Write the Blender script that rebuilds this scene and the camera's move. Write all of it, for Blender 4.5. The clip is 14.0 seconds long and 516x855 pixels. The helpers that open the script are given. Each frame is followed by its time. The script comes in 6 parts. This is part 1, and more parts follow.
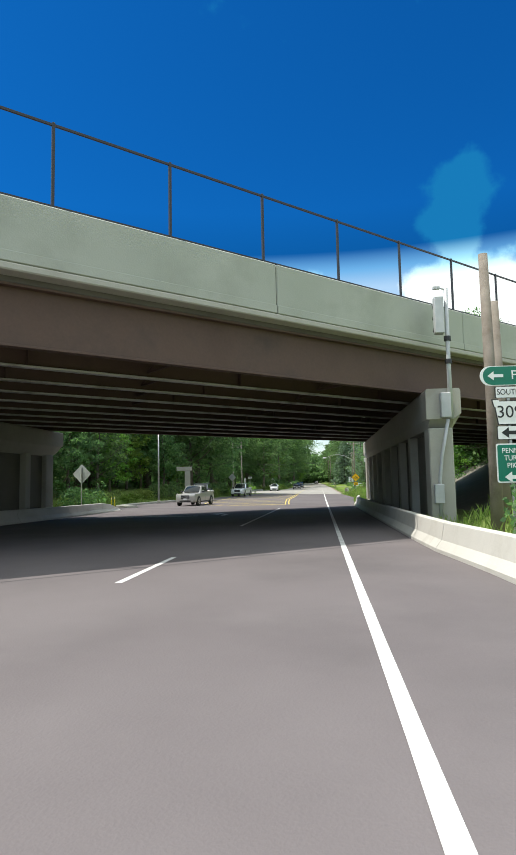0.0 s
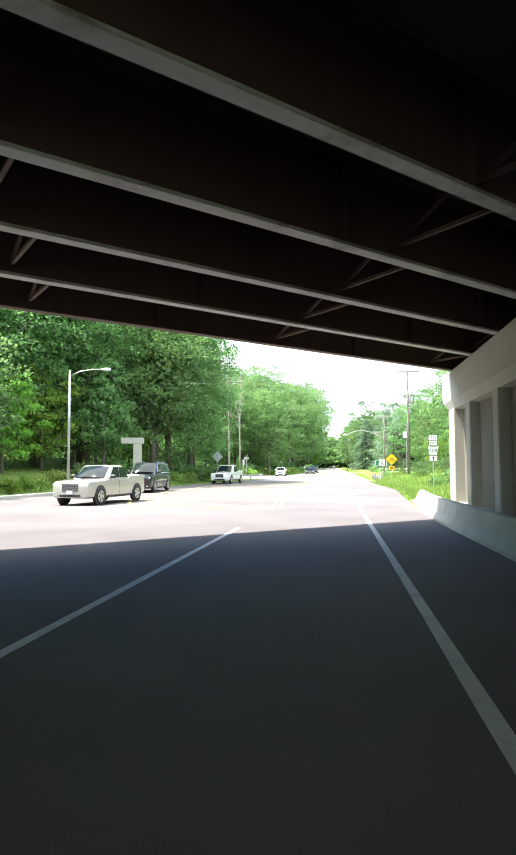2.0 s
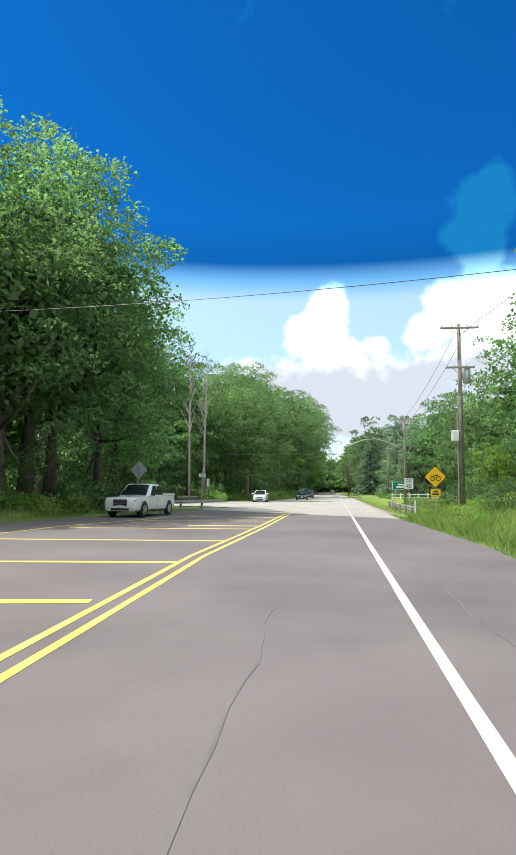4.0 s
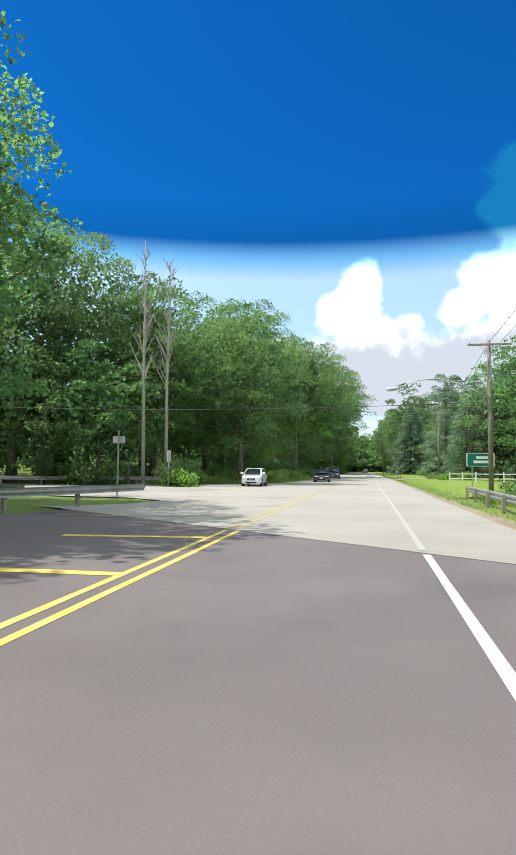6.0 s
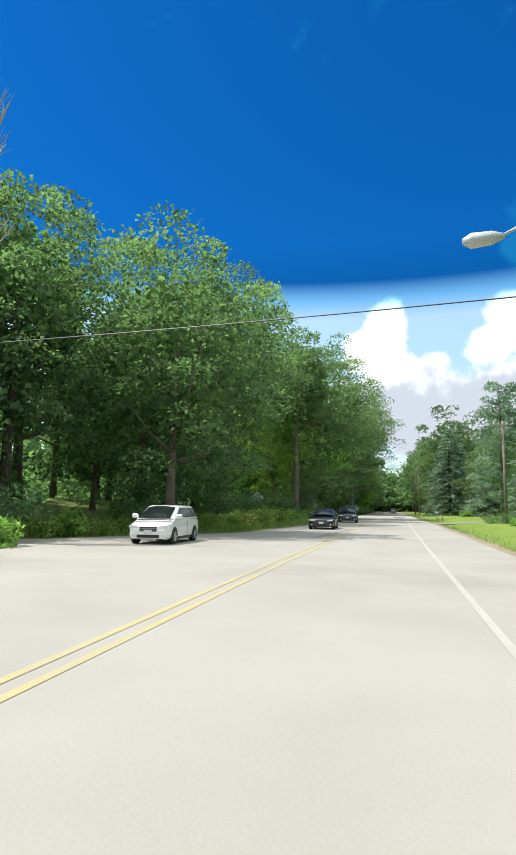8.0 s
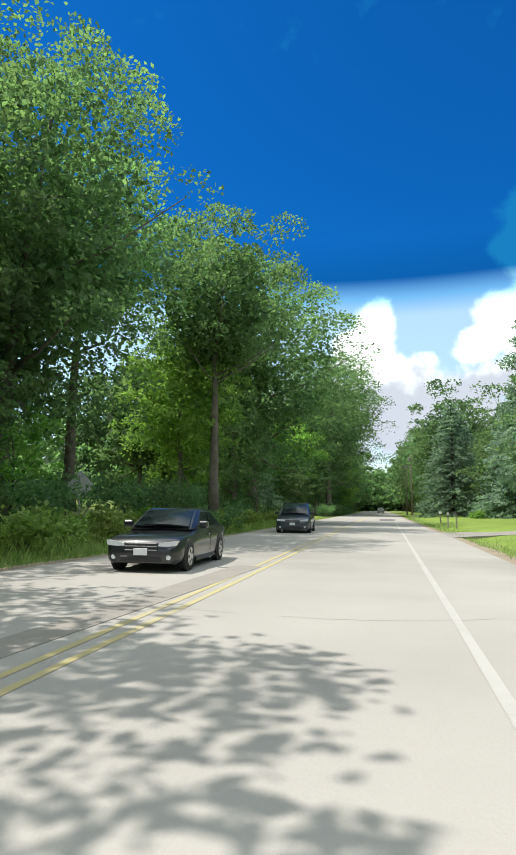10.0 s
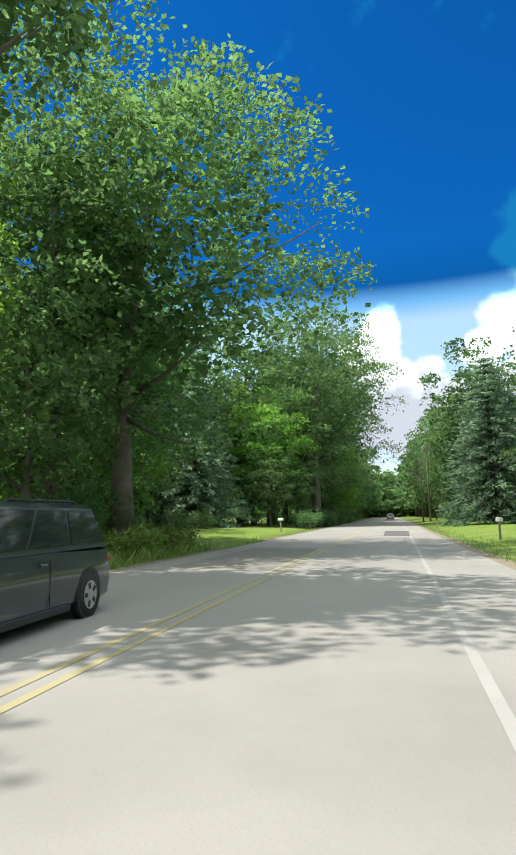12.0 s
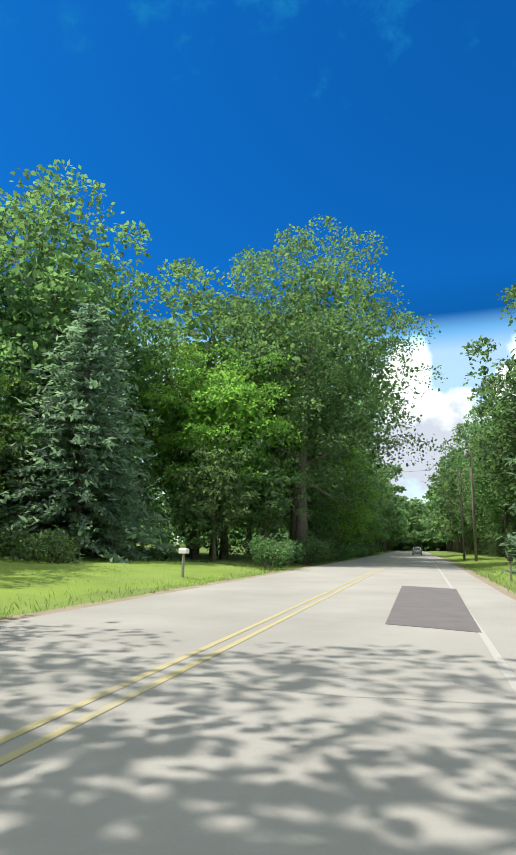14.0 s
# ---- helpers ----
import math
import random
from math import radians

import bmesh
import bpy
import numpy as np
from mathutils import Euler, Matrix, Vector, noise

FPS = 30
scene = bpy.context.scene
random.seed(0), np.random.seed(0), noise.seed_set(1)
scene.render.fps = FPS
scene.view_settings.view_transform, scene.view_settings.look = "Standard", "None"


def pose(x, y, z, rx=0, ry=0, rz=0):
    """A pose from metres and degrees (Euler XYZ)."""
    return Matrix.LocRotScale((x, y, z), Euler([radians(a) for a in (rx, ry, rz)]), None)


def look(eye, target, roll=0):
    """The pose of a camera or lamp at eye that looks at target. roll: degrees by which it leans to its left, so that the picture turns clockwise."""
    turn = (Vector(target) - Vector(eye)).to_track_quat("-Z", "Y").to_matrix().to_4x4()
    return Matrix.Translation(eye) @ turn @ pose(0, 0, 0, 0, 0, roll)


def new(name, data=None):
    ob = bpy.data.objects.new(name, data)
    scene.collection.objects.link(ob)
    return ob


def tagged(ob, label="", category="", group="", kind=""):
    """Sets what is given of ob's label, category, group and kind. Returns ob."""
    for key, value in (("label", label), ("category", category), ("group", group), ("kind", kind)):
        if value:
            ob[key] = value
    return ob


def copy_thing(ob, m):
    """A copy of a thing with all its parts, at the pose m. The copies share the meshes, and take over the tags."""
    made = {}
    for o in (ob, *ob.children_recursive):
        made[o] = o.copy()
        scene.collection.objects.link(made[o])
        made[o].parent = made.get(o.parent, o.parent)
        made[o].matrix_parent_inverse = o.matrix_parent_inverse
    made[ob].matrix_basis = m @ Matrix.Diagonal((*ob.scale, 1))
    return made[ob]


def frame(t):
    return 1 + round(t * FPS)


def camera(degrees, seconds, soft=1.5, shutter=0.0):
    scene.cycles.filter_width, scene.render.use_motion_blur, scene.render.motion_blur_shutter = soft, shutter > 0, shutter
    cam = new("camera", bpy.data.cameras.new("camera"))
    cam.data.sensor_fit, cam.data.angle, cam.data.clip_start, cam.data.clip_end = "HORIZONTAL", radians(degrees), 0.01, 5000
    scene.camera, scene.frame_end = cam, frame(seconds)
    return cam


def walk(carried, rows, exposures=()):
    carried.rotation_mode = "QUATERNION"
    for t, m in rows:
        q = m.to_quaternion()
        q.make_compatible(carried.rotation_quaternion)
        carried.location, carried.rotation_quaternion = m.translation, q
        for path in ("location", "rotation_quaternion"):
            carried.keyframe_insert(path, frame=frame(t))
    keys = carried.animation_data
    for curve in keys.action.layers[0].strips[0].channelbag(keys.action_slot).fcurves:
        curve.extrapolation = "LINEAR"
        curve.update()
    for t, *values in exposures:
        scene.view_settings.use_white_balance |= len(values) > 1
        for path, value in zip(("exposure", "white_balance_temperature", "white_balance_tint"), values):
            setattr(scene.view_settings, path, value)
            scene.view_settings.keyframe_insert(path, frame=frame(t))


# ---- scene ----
cam = camera(46.87, 14.0)
PATH = [
    (0, (0.583, -0.000, 2.218), (-0.443, 9.907, 3.115), -1.11),
    (0.5, (0.504, 6.968, 2.140), (-0.489, 16.902, 2.712), 0.28),
    (1, (0.409, 13.913, 2.054), (-0.732, 23.823, 2.743), 0.74),
    (1.5, (0.318, 20.819, 1.986), (-0.986, 30.721, 2.486), 0.06),
    (2, (0.183, 27.633, 1.882), (-1.136, 37.525, 2.517), -0.13),
    (2.5, (0.085, 34.532, 1.797), (-1.070, 44.445, 2.429), -0.35),
    (3, (0.061, 41.522, 1.696), (-1.228, 51.400, 2.563), -0.41),
    (3.2, (0.070, 44.355, 1.701), (-1.174, 54.222, 2.741), 1.09),
    (5.3, (0.083, 73.070, 1.511), (-1.372, 82.928, 2.349), -0.37),
    (5.5, (0.079, 75.725, 1.507), (-1.273, 85.618, 2.049), -0.25),
    (6, (0.038, 82.415, 1.504), (-1.815, 92.217, 2.191), 0.57),
    (6.5, (-0.058, 89.057, 1.503), (-2.040, 98.813, 2.442), 0.40),
    (7, (-0.192, 95.711, 1.498), (-1.791, 105.511, 2.684), -0.09),
    (7.2, (-0.234, 98.380, 1.499), (-2.170, 108.110, 2.754), 0.05),
    (9.3, (-0.258, 128.047, 1.462), (-2.681, 137.655, 2.810), 1.20),
    (9.5, (-0.225, 131.041, 1.489), (-2.678, 140.645, 2.813), 1.37),
    (10, (-0.094, 138.536, 1.503), (-2.189, 148.224, 2.825), 0.58),
    (10.5, (0.023, 145.981, 1.505), (-1.827, 155.704, 2.936), -1.43),
    (11, (0.116, 153.406, 1.507), (-1.794, 163.120, 2.913), -1.23),
    (11.5, (0.132, 160.922, 1.513), (-1.949, 170.590, 2.992), -0.94),
    (12, (0.111, 168.473, 1.498), (-2.108, 178.110, 2.982), -1.22),
    (12.5, (0.090, 176.013, 1.494), (-2.219, 185.616, 3.061), -1.00),
    (13, (0.048, 183.470, 1.494), (-2.379, 193.002, 3.296), 0.44),
    (13.5, (-0.050, 190.838, 1.476), (-2.418, 200.348, 3.466), 1.45),
    (14, (-0.125, 198.264, 1.536), (-2.773, 207.711, 3.470), 0.85),
]
walk(cam, [(t, look(eye, target, roll)) for t, eye, target, roll in PATH],
     exposures=[(0.0, 0.5), (0.6, 1.0), (1.1, 2.1), (2.0, 2.2), (2.6, 1.55), (3.2, 0.95), (5.3, 0.68), (7.2, 0.66), (14.0, 0.66)])

# ---- world and sun ----
SUN_TO = Vector((0.479, 0.093, -1.0)).normalized()      # the way the sunlight travels


def link(nt, a, b):
    nt.links.new(a, b)


def build_world():
    w = bpy.data.worlds.new("sky")
    scene.world = w
    w.use_nodes = True
    nt = w.node_tree
    N = nt.nodes.new
    bg = nt.nodes["Background"]
    sky = N("ShaderNodeTexSky")
    sky.sky_type, sky.sun_disc = "NISHITA", False
    sky.sun_elevation = math.asin(-SUN_TO.z)
    sky.sun_rotation = math.atan2(-SUN_TO.x, -SUN_TO.y)
    sky.altitude, sky.air_density, sky.dust_density, sky.ozone_density = 100, 1.0, 0.6, 2.0
    coord = N("ShaderNodeTexCoord")
    sep = N("ShaderNodeSeparateXYZ")
    link(nt, coord.outputs["Generated"], sep.inputs[0])
    def bands(stops):
        """A colour that changes with the height over the horizon."""
        ramp = N("ShaderNodeValToRGB")
        e = ramp.color_ramp.elements
        e[0].position, e[1].position = stops[0][0], stops[-1][0]
        for p, c in stops[1:-1]:
            e.new(p).color = (*c, 1)
        e[0].color, e[len(stops) - 1].color = (*stops[0][1], 1), (*stops[-1][1], 1)
        link(nt, sep.outputs[2], ramp.inputs[0])
        return ramp

    def times(a, b):
        m = N("ShaderNodeMix")
        m.data_type, m.blend_type = "RGBA", "MULTIPLY"
        m.inputs[0].default_value = 1.0
        link(nt, a, m.inputs[6])
        link(nt, b, m.inputs[7])
        return m.outputs[2]

    # pale haze near the horizon, and the upper sky lifted for fill light
    haze = bands(((0.0, (0.85, 0.9, 0.9)), (0.2, (1.1, 1.1, 1.02)), (0.33, (1.45, 1.37, 1.14)), (0.42, (2.3, 2.1, 1.75))))
    # the windshield's deep blue tint strip, painted into the sky ahead as a belt
    belt = bands(((0.0, (1, 1, 1)), (0.306, (1, 1, 1)), (0.334, (0.36, 0.68, 0.88)), (0.362, (0.007, 0.142, 0.36)), (0.78, (0.007, 0.142, 0.36)), (0.97, (1, 1, 1))))
    ahead = N("ShaderNodeVectorMath")
    ahead.operation, ahead.inputs[1].default_value = "DOT_PRODUCT", (-0.19, 0.982, 0.0)
    link(nt, coord.outputs["Generated"], ahead.inputs[0])
    reach = N("ShaderNodeMapRange")
    reach.interpolation_type = "SMOOTHSTEP"
    reach.inputs["From Min"].default_value, reach.inputs["From Max"].default_value = 0.32, 0.56
    link(nt, ahead.outputs["Value"], reach.inputs["Value"])
    blue = N("ShaderNodeMix")
    blue.data_type = "RGBA"
    blue.inputs[6].default_value = (1, 1, 1, 1)
    link(nt, reach.outputs[0], blue.inputs[0])
    link(nt, belt.outputs[0], blue.inputs[7])
    plain_sky = times(sky.outputs[0], haze.outputs[0])
    # cumulus clouds: ragged heaps, each a noisy ellipse of the sky
    noise_a = N("ShaderNodeTexNoise")
    noise_a.inputs["Scale"].default_value, noise_a.inputs["Detail"].default_value = 15.0, 7.0
    noise_a.inputs["Roughness"].default_value = 0.58
    link(nt, coord.outputs["Generated"], noise_a.inputs["Vector"])
    total = None
    for az, el, wa, he in CLOUDS:
        a, e = radians(az), radians(el)
        c = Vector((math.sin(a) * math.cos(e), math.cos(a) * math.cos(e), math.sin(e)))
        sub = N("ShaderNodeVectorMath")
        sub.operation, sub.inputs[1].default_value = "SUBTRACT", c
        link(nt, coord.outputs["Generated"], sub.inputs[0])
        mul = N("ShaderNodeVectorMath")
        mul.operation, mul.inputs[1].default_value = "MULTIPLY", (1 / radians(wa), 1 / radians(wa), 1 / radians(he))
        link(nt, sub.outputs[0], mul.inputs[0])
        leng = N("ShaderNodeVectorMath")
        leng.operation = "LENGTH"
        link(nt, mul.outputs[0], leng.inputs[0])
        inv = N("ShaderNodeMath")
        inv.operation, inv.inputs[0].default_value = "SUBTRACT", 1.0
        link(nt, leng.outputs["Value"], inv.inputs[1])
        if total is None:
            total = inv
        else:
            mx = N("ShaderNodeMath")
            mx.operation, mx.inputs[2].default_value = "SMOOTH_MAX", 0.25
            link(nt, total.outputs[0], mx.inputs[0])
            link(nt, inv.outputs[0], mx.inputs[1])
            total = mx
    na = N("ShaderNodeMath")
    na.operation, na.inputs[1].default_value, na.inputs[2].default_value = "MULTIPLY_ADD", 1.7, -0.8
    link(nt, noise_a.outputs["Fac"], na.inputs[0])
    su = N("ShaderNodeMath")
    link(nt, total.outputs[0], su.inputs[0])
    link(nt, na.outputs[0], su.inputs[1])
    edge = N("ShaderNodeMapRange")
    edge.interpolation_type = "SMOOTHSTEP"
    edge.inputs["From Min"].default_value, edge.inputs["From Max"].default_value = -0.08, 0.34
    link(nt, su.outputs[0], edge.inputs["Value"])
    # white heads over lilac-grey undersides
    stir = N("ShaderNodeMath")
    stir.operation, stir.inputs[1].default_value = "MULTIPLY_ADD", 0.16
    link(nt, noise_a.outputs["Fac"], stir.inputs[0])
    link(nt, sep.outputs[2], stir.inputs[2])
    shade = N("ShaderNodeMapRange")
    shade.interpolation_type = "SMOOTHSTEP"
    shade.inputs["From Min"].default_value, shade.inputs["From Max"].default_value = 0.27, 0.325
    link(nt, stir.outputs[0], shade.inputs["Value"])
    ccol = N("ShaderNodeMix")
    ccol.data_type = "RGBA"
    ccol.inputs[6].default_value, ccol.inputs[7].default_value = (3.15, 3.4, 3.85, 1), (6.6, 7.1, 6.9, 1)
    link(nt, shade.outputs[0], ccol.inputs[0])
    mix = N("ShaderNodeMix")
    mix.data_type = "RGBA"
    link(nt, edge.outputs[0], mix.inputs[0])
    link(nt, plain_sky, mix.inputs[6])
    link(nt, ccol.outputs[2], mix.inputs[7])
    link(nt, times(mix.outputs[2], blue.outputs[2]), bg.inputs[0])
    bg.inputs[1].default_value = 0.14


# azimuth, elevation, half width and half height of each cloud, in degrees
# the ones beside, behind and overhead are unseen, added as white fill light
CLOUDS = [(-1.0, 17.2, 2.1, 2.5), (-1.9, 14.6, 2.9, 2.6), (0.8, 12.4, 3.6, 2.0), (3.4, 13.2, 1.7, 1.5), (8.4, 14.6, 2.3, 2.0), (11.6, 16.8, 3.6, 3.0), (15.5, 15, 5.2, 4.4), (12, 11.4, 6, 2.4), (-9, 9, 6, 3), (30, 18, 10, 6),
          (55, 25, 14, 8), (-60, 22, 14, 7), (120, 30, 18, 9), (-130, 26, 18, 8), (170, 20, 20, 7),
          (90, 45, 16, 10), (-95, 40, 15, 9), (150, 50, 18, 12), (-160, 48, 16, 10), (60, 60, 14, 10), (-80, 38, 12, 7), (40, 38, 10, 6), (2, 8.5, 15, 4.2), (13.2, 22.5, 2.6, 4.0), (14.5, 25.5, 3.0, 2.6),
          (0, 82, 40, 22), (95, 68, 30, 18), (185, 60, 40, 22), (-150, 66, 30, 18), (-60, 62, 22, 14), (140, 12, 24, 8), (-110, 14, 20, 8), (80, 14, 20, 8)]
build_world()
sun = new("sun", bpy.data.lights.new("sun", "SUN"))
sun.data.energy, sun.data.angle, sun.data.color = 3.5, radians(0.53), (1.0, 0.955, 0.885)
sun.rotation_mode = "QUATERNION"
sun.rotation_quaternion = SUN_TO.to_track_quat("-Z", "Y")


# ---- materials ----
def principled(name):
    m = bpy.data.materials.new(name)
    m.use_nodes = True
    return m, m.node_tree, m.node_tree.nodes["Principled BSDF"]


def surface(name, a, b, rough=0.8, metal=0.0, scale=3.0, fine=60.0, bump=0.15, stain=None, stain_scale=0.6, rnd=0.0, spec=0.4):
    """A surface whose colour wanders between a and b at two scales, with grain, and stains if given."""
    m, nt, p = principled(name)
    N = nt.nodes.new
    co = N("ShaderNodeTexCoord")
    n1, n2 = N("ShaderNodeTexNoise"), N("ShaderNodeTexNoise")
    n1.inputs["Scale"].default_value, n1.inputs["Detail"].default_value = scale, 5
    n2.inputs["Scale"].default_value, n2.inputs["Detail"].default_value = fine, 3
    for n in (n1, n2):
        link(nt, co.outputs["Object"], n.inputs["Vector"])
    mixf = N("ShaderNodeMath")
    mixf.operation = "MULTIPLY_ADD"
    mixf.inputs[1].default_value = 0.45
    link(nt, n2.outputs["Fac"], mixf.inputs[0])
    half = N("ShaderNodeMapRange")
    half.inputs["From Min"].default_value, half.inputs["From Max"].default_value = 0.3, 0.7
    half.inputs["To Max"].default_value = 0.75
    link(nt, n1.outputs["Fac"], half.inputs["Value"])
    link(nt, half.outputs[0], mixf.inputs[2])
    cm = N("ShaderNodeMix")
    cm.data_type = "RGBA"
    cm.inputs[6].default_value, cm.inputs[7].default_value = (*a, 1), (*b, 1)
    link(nt, mixf.outputs[0], cm.inputs[0])
    col = cm.outputs[2]
    if stain:
        n3 = N("ShaderNodeTexNoise")
        n3.inputs["Scale"].default_value, n3.inputs["Detail"].default_value = stain_scale, 6
        n3.inputs["Roughness"].default_value = 0.65
        link(nt, co.outputs["Object"], n3.inputs["Vector"])
        r3 = N("ShaderNodeMapRange")
        r3.inputs["From Min"].default_value, r3.inputs["From Max"].default_value = 0.5, 0.72
        r3.inputs["To Max"].default_value = 0.75
        link(nt, n3.outputs["Fac"], r3.inputs["Value"])
        sm = N("ShaderNodeMix")
        sm.data_type = "RGBA"
        sm.inputs[7].default_value = (*stain, 1)
        link(nt, r3.outputs[0], sm.inputs[0])
        link(nt, col, sm.inputs[6])
        col = sm.outputs[2]
    if rnd:
        oi = N("ShaderNodeObjectInfo")
        hv = N("ShaderNodeHueSaturation")
        mr = N("ShaderNodeMapRange")
        mr.inputs["To Min"].default_value, mr.inputs["To Max"].default_value = 1 - rnd, 1 + rnd
        link(nt, oi.outputs["Random"], mr.inputs["Value"])
        link(nt, mr.outputs[0], hv.inputs["Value"])
        link(nt, col, hv.inputs["Color"])
        col = hv.outputs[0]
    link(nt, col, p.inputs["Base Color"])
    p.inputs["Roughness"].default_value, p.inputs["Metallic"].default_value = rough, metal
    p.inputs["Specular IOR Level"].default_value = spec
    if bump:
        bp = N("ShaderNodeBump")
        bp.inputs["Strength"].default_value, bp.inputs["Distance"].default_value = bump, 0.02
        link(nt, n2.outputs["Fac"], bp.inputs["Height"])
        link(nt, bp.outputs[0], p.inputs["Normal"])
    return m


def leaf_material(name, dark, light, rnd=0.25):
    """Leaves: colour differs from leaf to leaf and tree to tree, and light comes through."""
    m, nt, p = principled(name)
    N = nt.nodes.new
    geo, oi = N("ShaderNodeNewGeometry"), N("ShaderNodeObjectInfo")
    cm = N("ShaderNodeMix")
    cm.data_type = "RGBA"
    cm.inputs[6].default_value, cm.inputs[7].default_value = (*dark, 1), (*light, 1)
    co, ns, ma = N("ShaderNodeTexCoord"), N("ShaderNodeTexNoise"), N("ShaderNodeMath")
    ns.inputs["Scale"].default_value, ns.inputs["Detail"].default_value = 0.45, 2
    link(nt, co.outputs["Object"], ns.inputs["Vector"])
    nr = N("ShaderNodeMapRange")
    nr.inputs["From Min"].default_value, nr.inputs["From Max"].default_value = 0.35, 0.65
    nr.inputs["To Min"].default_value, nr.inputs["To Max"].default_value = -0.3, 0.45
    link(nt, ns.outputs["Fac"], nr.inputs["Value"])
    ma.operation, ma.inputs[1].default_value, ma.use_clamp = "MULTIPLY_ADD", 0.75, True
    link(nt, geo.outputs["Random Per Island"], ma.inputs[0])
    link(nt, nr.outputs[0], ma.inputs[2])
    link(nt, ma.outputs[0], cm.inputs[0])
    hv = N("ShaderNodeHueSaturation")
    mr, mh = N("ShaderNodeMapRange"), N("ShaderNodeMapRange")
    mr.inputs["To Min"].default_value, mr.inputs["To Max"].default_value = 1 - rnd, 1 + rnd
    mh.inputs["To Min"].default_value, mh.inputs["To Max"].default_value = 0.487, 0.53
    link(nt, oi.outputs["Random"], mr.inputs["Value"])
    link(nt, oi.outputs["Random"], mh.inputs["Value"])
    link(nt, mr.outputs[0], hv.inputs["Value"])
    link(nt, mh.outputs[0], hv.inputs["Hue"])
    link(nt, cm.outputs[2], hv.inputs["Color"])
    link(nt, hv.outputs[0], p.inputs["Base Color"])
    p.inputs["Roughness"].default_value, p.inputs["Specular IOR Level"].default_value = 0.65, 0.2
    tr = N("ShaderNodeBsdfTranslucent")
    bright = N("ShaderNodeMix")
    bright.data_type, bright.blend_type = "RGBA", "MULTIPLY"
    bright.inputs[0].default_value, bright.inputs[7].default_value = 1.0, (1.45, 1.75, 1.1, 1)
    link(nt, hv.outputs[0], bright.inputs[6])
    link(nt, bright.outputs[2], tr.inputs["Color"])
    ms = N("ShaderNodeMixShader")
    ms.inputs[0].default_value = 0.55
    link(nt, p.outputs[0], ms.inputs[1])
    link(nt, tr.outputs[0], ms.inputs[2])
    link(nt, ms.outputs[0], nt.nodes["Material Output"].inputs["Surface"])
    return m


def plain(name, c, rough=0.5, metal=0.0, emit=0.0, spec=0.5, coat=0.0):
    m, nt, p = principled(name)
    p.inputs["Base Color"].default_value = (*c, 1)
    p.inputs["Roughness"].default_value, p.inputs["Metallic"].default_value = rough, metal
    p.inputs["Specular IOR Level"].default_value, p.inputs["Coat Weight"].default_value = spec, coat
    p.inputs["Coat Roughness"].default_value = 0.05
    if emit:
        p.inputs["Emission Color"].default_value, p.inputs["Emission Strength"].default_value = (*c, 1), emit
    return m


ASPHALT = surface("asphalt", (0.116, 0.1, 0.102), (0.16, 0.141, 0.142), 0.85, scale=0.35, fine=45, bump=0.25, stain=(0.088, 0.08, 0.08), stain_scale=0.12)
PALE = surface("pale_pavement", (0.285, 0.268, 0.245), (0.35, 0.332, 0.303), 0.85, scale=0.3, fine=40, bump=0.25, stain=(0.228, 0.214, 0.192), stain_scale=0.1)
PATCH = surface("patch_asphalt", (0.115, 0.103, 0.103), (0.155, 0.14, 0.14), 0.85, scale=1.5, fine=50, bump=0.3)
PATCH_WORN = surface("worn_patch", (0.215, 0.197, 0.175), (0.27, 0.25, 0.222), 0.85, scale=1.5, fine=50, bump=0.3)
CRACK_PALE = surface("hairline_crack", (0.235, 0.215, 0.19), (0.30, 0.28, 0.25), 0.85, scale=2)
CRACK = surface("crack_sealant", (0.10, 0.092, 0.09), (0.17, 0.155, 0.148), 0.7, scale=2)
WHITE_PAINT = surface("white_road_paint", (0.62, 0.61, 0.58), (0.74, 0.73, 0.71), 0.7, scale=2, fine=30, stain=(0.4, 0.385, 0.37), stain_scale=2.2)
FADED_PAINT = surface("faded_road_paint", (0.36, 0.345, 0.32), (0.41, 0.395, 0.37), 0.7, scale=2, fine=30, stain=(0.315, 0.298, 0.272), stain_scale=1.0)
YELLOW_PAINT = surface("yellow_road_paint", (0.62, 0.45, 0.07), (0.72, 0.56, 0.14), 0.7, scale=2, fine=30, stain=(0.42, 0.34, 0.17), stain_scale=2.0)
FADED_YELLOW = surface("faded_yellow_paint", (0.38, 0.335, 0.19), (0.44, 0.37, 0.18), 0.7, scale=2, fine=30, stain=(0.325, 0.302, 0.26), stain_scale=0.5)
GRASS_GROUND = surface("grass_ground", (0.085, 0.135, 0.025), (0.18, 0.24, 0.05), 0.95, scale=0.5, fine=18, bump=0.6, stain=(0.16, 0.17, 0.06), stain_scale=0.25)
LAWN = surface("lawn", (0.10, 0.165, 0.022), (0.20, 0.275, 0.04), 0.95, scale=0.4, fine=25, bump=0.6, stain=(0.19, 0.25, 0.06), stain_scale=0.3)
DIRT = surface("roadside_dirt", (0.19, 0.15, 0.105), (0.30, 0.25, 0.18), 0.95, scale=1.2, fine=30, bump=0.5)
CONCRETE = surface("concrete", (0.35, 0.337, 0.29), (0.46, 0.443, 0.39), 0.85, scale=0.5, fine=25, bump=0.2, stain=(0.30, 0.28, 0.235), stain_scale=0.5)
BARRIER = surface("barrier_concrete", (0.48, 0.463, 0.42), (0.58, 0.563, 0.51), 0.85, scale=0.6, fine=25, bump=0.2, stain=(0.42, 0.40, 0.35), stain_scale=0.9)
